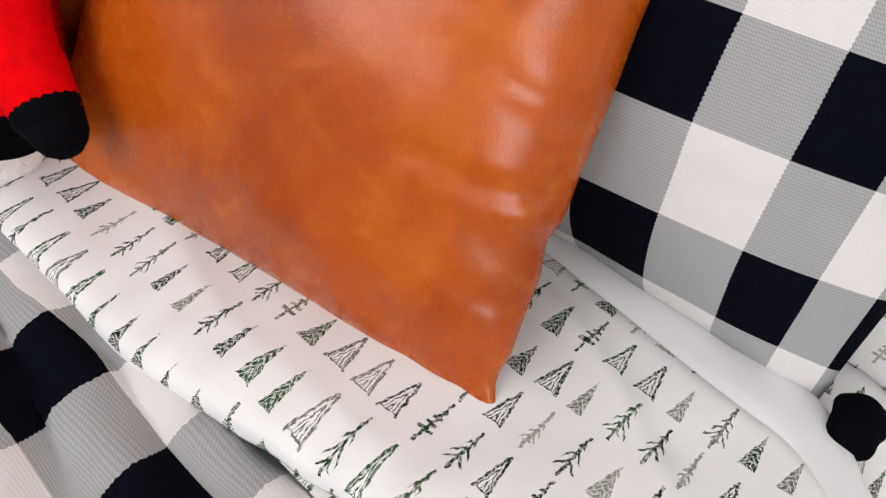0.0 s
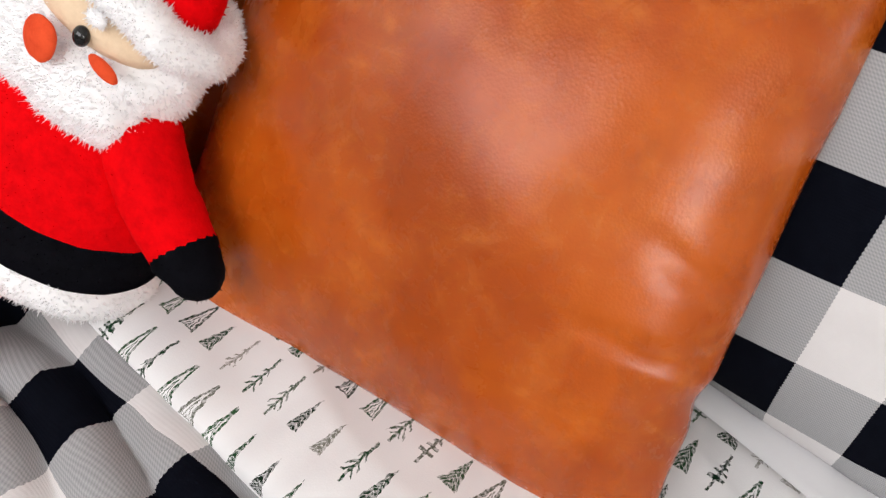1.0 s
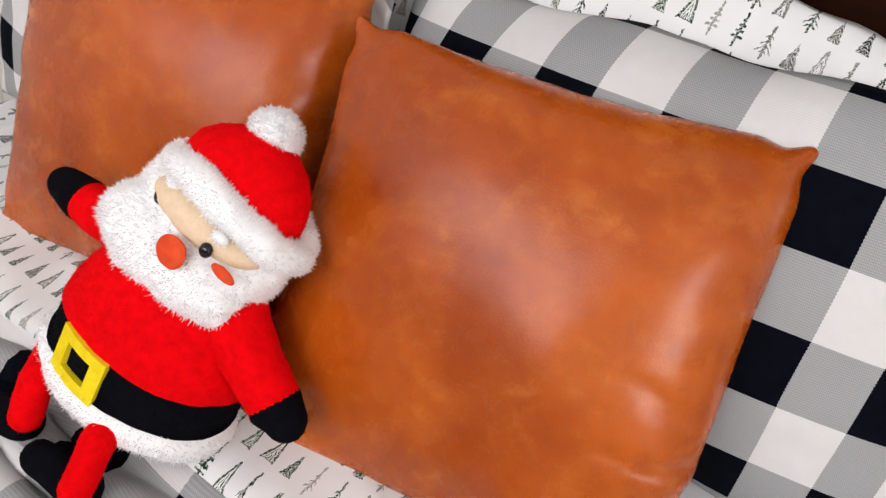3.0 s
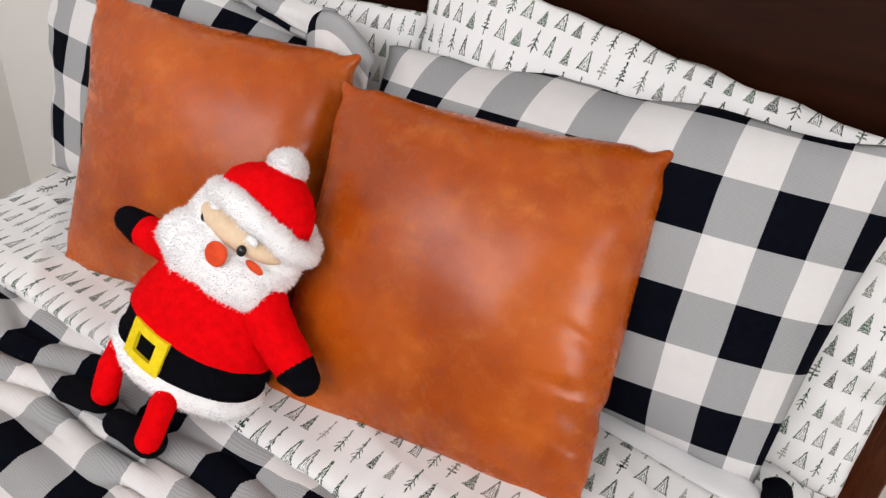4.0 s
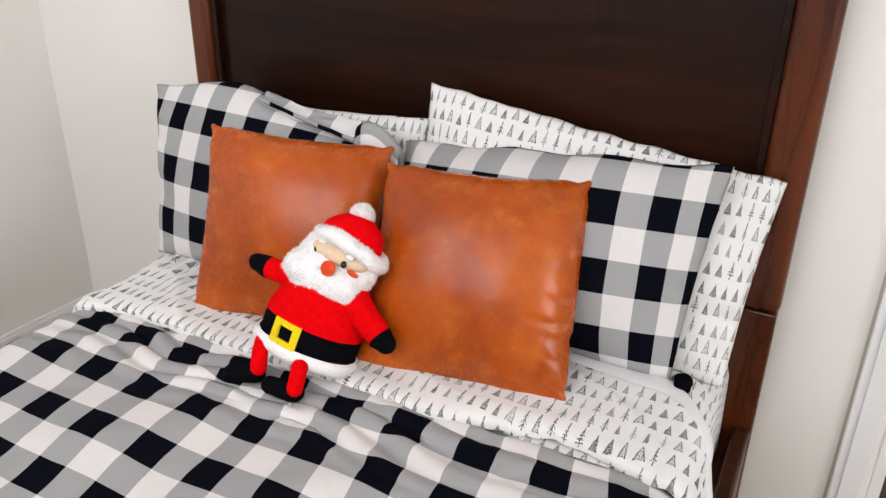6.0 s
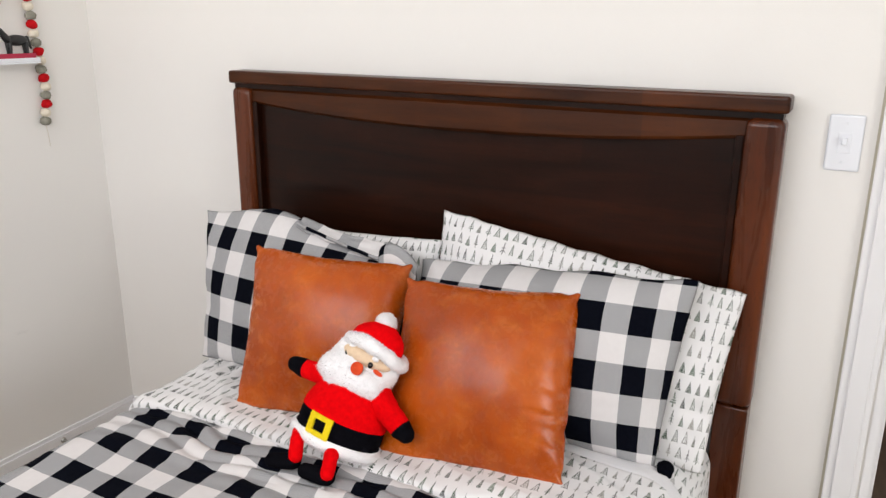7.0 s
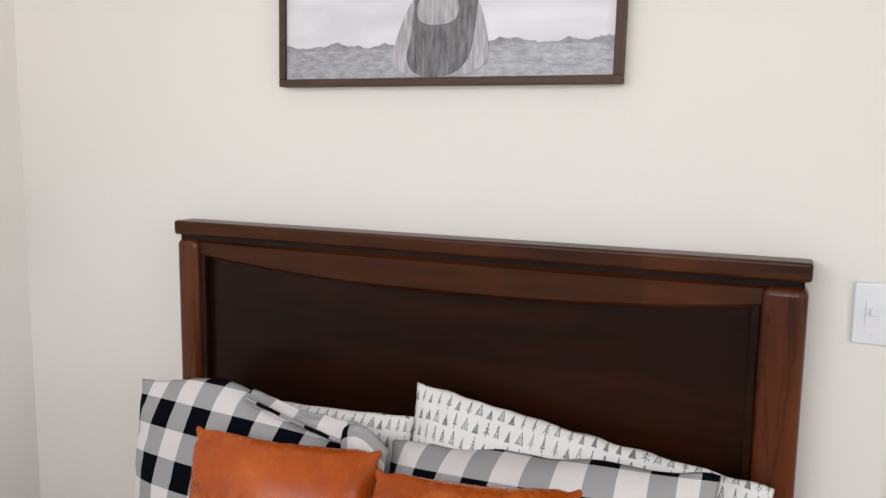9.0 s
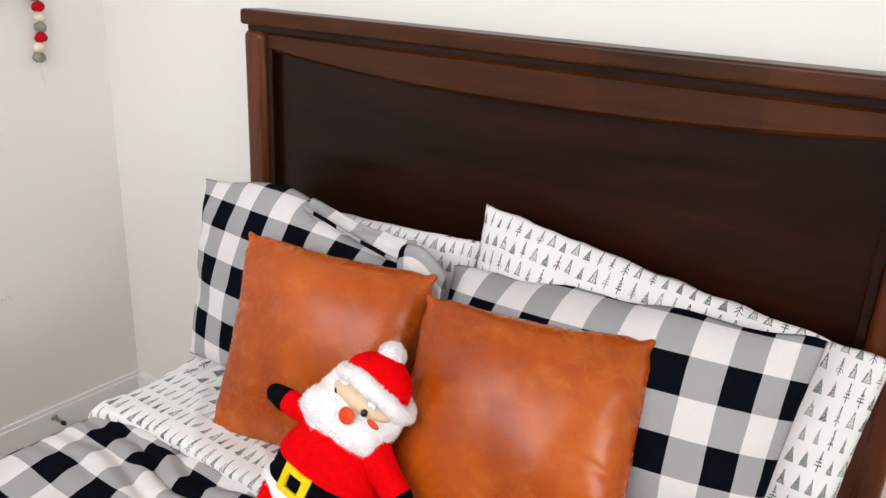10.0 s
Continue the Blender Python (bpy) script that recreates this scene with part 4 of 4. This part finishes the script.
def felt_garland(name, path, label, tail=0.0):
    """Balls from the path's start: grey, cream, red, and over again. tail: loose thread below the first ball."""
    ob = tagged(empty(name, *path[0]), label, "garland", "felt garlands")
    base = Vector(path[0])
    pts = [Vector(p) for p in path]
    seglen = [(pts[i + 1] - pts[i]).length for i in range(len(pts) - 1)]
    total = sum(seglen)
    bm = bmesh.new()
    line = [p - base for p in pts]
    if tail:
        line = [Vector((-0.006, 0.012, -tail)), Vector((-0.003, 0.008, -tail * 0.5))] + line
    limb(bm, line, [0.0010] * len(line), seg=6, steps=2)
    part("string", bm, M_STRING, ob)
    step = 0.0282
    for k in range(int(total / step)):
        d = k * step
        i = 0
        while i < len(seglen) - 1 and d > seglen[i]:
            d -= seglen[i]
            i += 1
        p = pts[i].lerp(pts[i + 1], min(1, d / seglen[i])) - base
        p += Vector((random.uniform(-0.002, 0.002), random.uniform(-0.003, 0.003), 0))
        bm = bmesh.new()
        blob(bm, tuple(p), (0.0165, 0.0172, 0.0142), (random.uniform(-14, 14), random.uniform(-14, 14), 0), 14, 10, 0, 0.003, k * 3.1, 70)
        part("felt_ball", bm, (M_FELT_GREY, M_FELT_CREAM, M_FELT_RED)[k % 3], ob)
    return ob


GX = ROOM_W + 0.019
felt_garland("felt_garland", [(GX, -0.227, 1.200), (GX, -0.213, 1.25), (GX, -0.209, 1.32), (GX + 0.004, -0.221, 1.43), (GX, -0.228, 1.52), (GX, -0.232, 1.64), (GX, -0.244, 1.74), (GX, -0.250, 1.828)],
             "hanging strand of red, grey and cream felt balls on the wall", 0.085)
felt_garland("felt_garland", [(GX, -0.62, 1.465), (GX, -0.50, 1.475), (GX, -0.40, 1.515), (GX, -0.335, 1.575), (GX + 0.006, -0.302, 1.635), (GX + 0.014, -0.272, 1.70), (GX + 0.020, -0.256, 1.765), (GX + 0.02, -0.252, 1.82)],
             "swagged strand of red, grey and cream felt balls on the wall")
hook = tagged(empty("wall_hook", ROOM_W, -0.262, 1.835), "small white adhesive hook on the wall", "hook")
part("base", box_bm(0, 0.005, -0.011, 0.011, -0.02, 0.02, 0.002), M_PLASTIC, hook)
bm = bmesh.new()
limb(bm, [(0.004, 0, -0.006), (0.016, 0, -0.012), (0.021, 0, 0.0)], [0.0035, 0.0035, 0.003], seg=10, steps=4)
part("prong", bm, M_PLASTIC, hook)

# ---- plush doll ----
rx = Vector((0.98, -0.02, -0.19)).normalized()
up = Vector((0.23, 0.38, 0.90))
up = (up - rx * up.dot(rx)).normalized()
DOLL = Matrix((rx, up.cross(rx), up)).transposed().to_4x4()
DOLL.translation = Vector((-0.006, -0.575, 0.667))
DMATS = [M_RED, M_FUR, M_BLACK, M_SKIN, M_ORANGE, M_YELLOW, M_EYE, M_FUR_TIP]
rnd = random.Random(11)


def tuft(bm, p, d, length, width, mat_i):
    side = d.orthogonal().normalized()
    side = (Matrix.Rotation(rnd.uniform(0, 6.28), 3, d) @ side) * width
    bend = Vector((rnd.uniform(-1, 1), rnd.uniform(-1, 1), rnd.uniform(-1, 1))) * length * 0.45
    f = bm.faces.new([bm.verts.new(p - side), bm.verts.new(p + side), bm.verts.new(p + d * length + bend)])
    f.material_index = 7 if mat_i == 1 else mat_i


def fuzz(bm, verts, count, length, width, mat_i):
    """Short pile standing on the faces round these vertices."""
    faces = [f for f in {f for v in verts for f in v.link_faces} if f.material_index == mat_i]
    faces.sort(key=lambda f: tuple(f.calc_center_median()))
    areas = [f.calc_area() for f in faces]
    for f in rnd.choices(faces, areas, k=count):
        vs = [v.co for v in f.verts]
        if len(vs) == 4:
            i, j = rnd.random(), rnd.random()
            p = vs[0].lerp(vs[1], i).lerp(vs[3].lerp(vs[2], i), j)
        else:
            w = [rnd.random() + 0.02 for _ in vs]
            p = sum((v * (k / sum(w)) for v, k in zip(vs, w)), Vector())
        f.normal_update()
        tuft(bm, p - f.normal * 0.001, f.normal, length * rnd.uniform(0.6, 1.2), width, mat_i)


def spin(bm, profile, cx, cy, seg, mats, rough, turn=0.0):
    """A turned body: rows of (z, rx, ry, y shift, material)."""
    rings = []
    for z, ax, ay, sy in profile:
        ring = []
        for a in range(seg):
            w = 2 * math.pi * a / seg
            co = Vector((cx + ax * math.cos(w), cy + sy + ay * math.sin(w), z))
            co += Vector((math.cos(w), math.sin(w), 0)) * rough * noise.noise(co * 40)
            ring.append(bm.verts.new(co))
        rings.append(ring)
    by_mat = {}
    for k in range(len(rings) - 1):
        for a in range(seg):
            f = bm.faces.new((rings[k][a], rings[k][(a + 1) % seg], rings[k + 1][(a + 1) % seg], rings[k + 1][a]))
            f.material_index, f.smooth = mats[k], True
            by_mat.setdefault(mats[k], set()).update(f.verts)
    for ring, m in ((rings[0][::-1], mats[0]), (rings[-1], mats[-1])):
        f = bm.faces.new(ring)
        f.material_index = m
    return by_mat


doll = bmesh.new()
BODY_X = -0.022
# body: fur hem, belt, red coat
rows = [(-0.086, 0.070, 0.056, 0), (-0.083, 0.098, 0.074, 0), (-0.074, 0.112, 0.086, 0), (-0.062, 0.112, 0.086, 0), (-0.053, 0.106, 0.081, 0),
        (-0.050, 0.103, 0.078, 0), (-0.040, 0.104, 0.079, 0), (-0.028, 0.104, 0.079, 0), (-0.014, 0.103, 0.078, 0),
        (-0.010, 0.105, 0.080, 0), (0.004, 0.102, 0.078, 0), (0.02, 0.096, 0.074, 0), (0.045, 0.083, 0.066, 0), (0.07, 0.064, 0.054, 0), (0.095, 0.038, 0.034, 0)]
body = spin(doll, rows, BODY_X, 0, 56, [1, 1, 1, 1, 2, 2, 2, 2, 2, 0, 0, 0, 0, 0], 0.003)
fuzz(doll, body[1], 11000, 0.0040, 0.0010, 1)
fuzz(doll, body[0], 3500, 0.0026, 0.0008, 0)
fuzz(doll, body[2], 2000, 0.0024, 0.0008, 2)
# head, face, beard and nose
HXC = -0.020
head_v = blob(doll, (HXC, 0.000, 0.116), (0.086, 0.054, 0.062), (0, 0, 0), 72, 44, 1, 0.006, 2.0, 34)
fuzz(doll, head_v, 14000, 0.0040, 0.0010, 1)
blob(doll, (-0.004, -0.028, 0.139), (0.062, 0.030, 0.021), (6, 3, 4), 24, 14, 3, 0.0)
beard = blob(doll, (-0.027, -0.026, 0.086), (0.085, 0.037, 0.047), (0, 3, 2), 60, 34, 1, 0.006, 5.0, 40)
fuzz(doll, beard, 12000, 0.0046, 0.0010, 1)
blob(doll, (0.000, -0.065, 0.115), (0.0155, 0.0050, 0.0150), (0, 0, 2), 20, 14, 4, 0.001, 1, 60)
for ex, ey, ez in ((-0.046, -0.047, 0.136), (0.023, -0.0550, 0.132)):
    blob(doll, (ex, ey, ez), (0.0062, 0.005, 0.0070), (0, 0, 0), 14, 10, 6)
    brow = blob(doll, (ex + 0.006, ey + 0.002, ez + 0.0165), (0.0085, 0.0045, 0.0050), (0, 8 if ex < 0 else -4, 0), 14, 10, 1, 0.001, 3, 80)
    fuzz(doll, brow, 200, 0.0035, 0.0007, 1)
blob(doll, (0.044, -0.0500, 0.122), (0.0125, 0.004, 0.0052), (0, 14, 16), 14, 10, 4)
blob(doll, (-0.060, -0.0400, 0.122), (0.010, 0.005, 0.0055), (0, -14, -25), 14, 10, 4)
# hat: fur brim, red crown, pompom
loop = []
for k in range(44):
    w = 2 * math.pi * k / 44
    loop.append(Vector((HXC + 0.020 + 0.068 * math.cos(w), -0.002 + 0.044 * math.sin(w), 0.165 - 0.006 * math.cos(w) - 0.006 * math.sin(w) - 0.013 * math.cos(w) ** 2)))
brim = limb(doll, loop + loop[:1], [0.0150] * 45, 1, 16, 1, 0.004)
fuzz(doll, brim, 14000, 0.0038, 0.0010, 1)
crown = spin(doll, [(0.160, 0.067, 0.042, 0.0), (0.176, 0.067, 0.042, 0.001), (0.191, 0.061, 0.039, 0.003), (0.204, 0.048, 0.033, 0.006), (0.214, 0.031, 0.024, 0.009), (0.221, 0.012, 0.010, 0.011)], -0.007, -0.002, 40, [0] * 5, 0.002)
fuzz(doll, crown[0], 2600, 0.0026, 0.0008, 0)
pom = blob(doll, (-0.010, 0.015, 0.221), (0.0225, 0.0215, 0.0215), (0, 0, 0), 28, 18, 1, 0.004, 7, 50)
fuzz(doll, pom, 5000, 0.0040, 0.0010, 1)
# arms with black mittens
arm_a = limb(doll, [(0.046, -0.004, 0.066), (0.082, -0.008, 0.044), (0.120, -0.004, 0.0235)], [0.030, 0.0275, 0.0245], 0, 20, 8, 0.002)
mit_a = limb(doll, [(0.122, -0.004, 0.0225), (0.136, -0.002, 0.016)], [0.0250, 0.0205], 2, 20, 6, 0.002)
arm_b = limb(doll, [(-0.052, -0.004, 0.062), (-0.100, -0.008, 0.056), (-0.156, -0.010, 0.050)], [0.028, 0.025, 0.0225], 0, 20, 8, 0.002)
mit_b = limb(doll, [(-0.158, -0.010, 0.050), (-0.183, -0.012, 0.050)], [0.0235, 0.0185], 2, 20, 6, 0.002)
# legs bent over the edge of the sheet, with black boots turned outwards
to_doll = DOLL.inverted()


def bed_points(*pts):
    return [to_doll @ Vector(p) for p in pts]


leg_a = limb(doll, bed_points((-0.012, -0.640, 0.620), (0.008, -0.682, 0.622), (0.022, -0.716, 0.604)), [0.018, 0.0160, 0.0152], 0, 20, 6, 0.0015)
boot_a = limb(doll, bed_points((0.014, -0.708, 0.588), (-0.040, -0.712, 0.590)), [0.019, 0.017], 2, 18, 6, 0.002)
leg_b = limb(doll, bed_points((-0.104, -0.640, 0.640), (-0.088, -0.678, 0.630), (-0.076, -0.700, 0.608)), [0.018, 0.0160, 0.0152], 0, 20, 6, 0.0015)
boot_b = limb(doll, bed_points((-0.084, -0.700, 0.594), (-0.132, -0.712, 0.588)), [0.019, 0.017], 2, 18, 6, 0.002)
for vs, m in ((arm_a[:-160], 0), (arm_b[:-160], 0), (leg_a, 0), (leg_b, 0)):
    fuzz(doll, vs, 900, 0.0022, 0.0008, m)
for vs in (mit_a, mit_b, boot_a, boot_b):
    fuzz(doll, vs, 450, 0.0022, 0.0008, 2)
# buckle on the belt
BA = radians(-5)


def on_belt(w, z, r):
    a = BA - math.pi / 2 + w
    return Vector((BODY_X + 0.104 * math.cos(a), 0.079 * math.sin(a), z)) + Vector((math.cos(a), math.sin(a), 0)) * r


for w0, w1, z0, z1 in ((-0.29, 0.29, -0.019, -0.008), (-0.29, 0.29, -0.056, -0.045), (-0.29, -0.15, -0.045, -0.019), (0.15, 0.29, -0.045, -0.019)):
    cols = 6
    grid = [[[doll.verts.new(on_belt(w0 + (w1 - w0) * c / cols, z, r)) for z in (z0, z1)] for c in range(cols + 1)] for r in (-0.002, 0.005)]
    for c in range(cols):
        o, i = grid[1], grid[0]
        for q in ((o[c][0], o[c + 1][0], o[c + 1][1], o[c][1]), (o[c][1], o[c + 1][1], i[c + 1][1], i[c][1]), (o[c + 1][0], o[c][0], i[c][0], i[c + 1][0])):
            f = doll.faces.new(q)
            f.material_index = 5
    for c in (0, cols):
        f = doll.faces.new((grid[1][c][0], grid[1][c][1], grid[0][c][1], grid[0][c][0]))
        f.material_index = 5
bmesh.ops.transform(doll, matrix=DOLL, verts=doll.verts)
tagged(link_bm("plush_doll", doll, DMATS), "seated red plush doll with white fur trim and black belt", "plush toy")
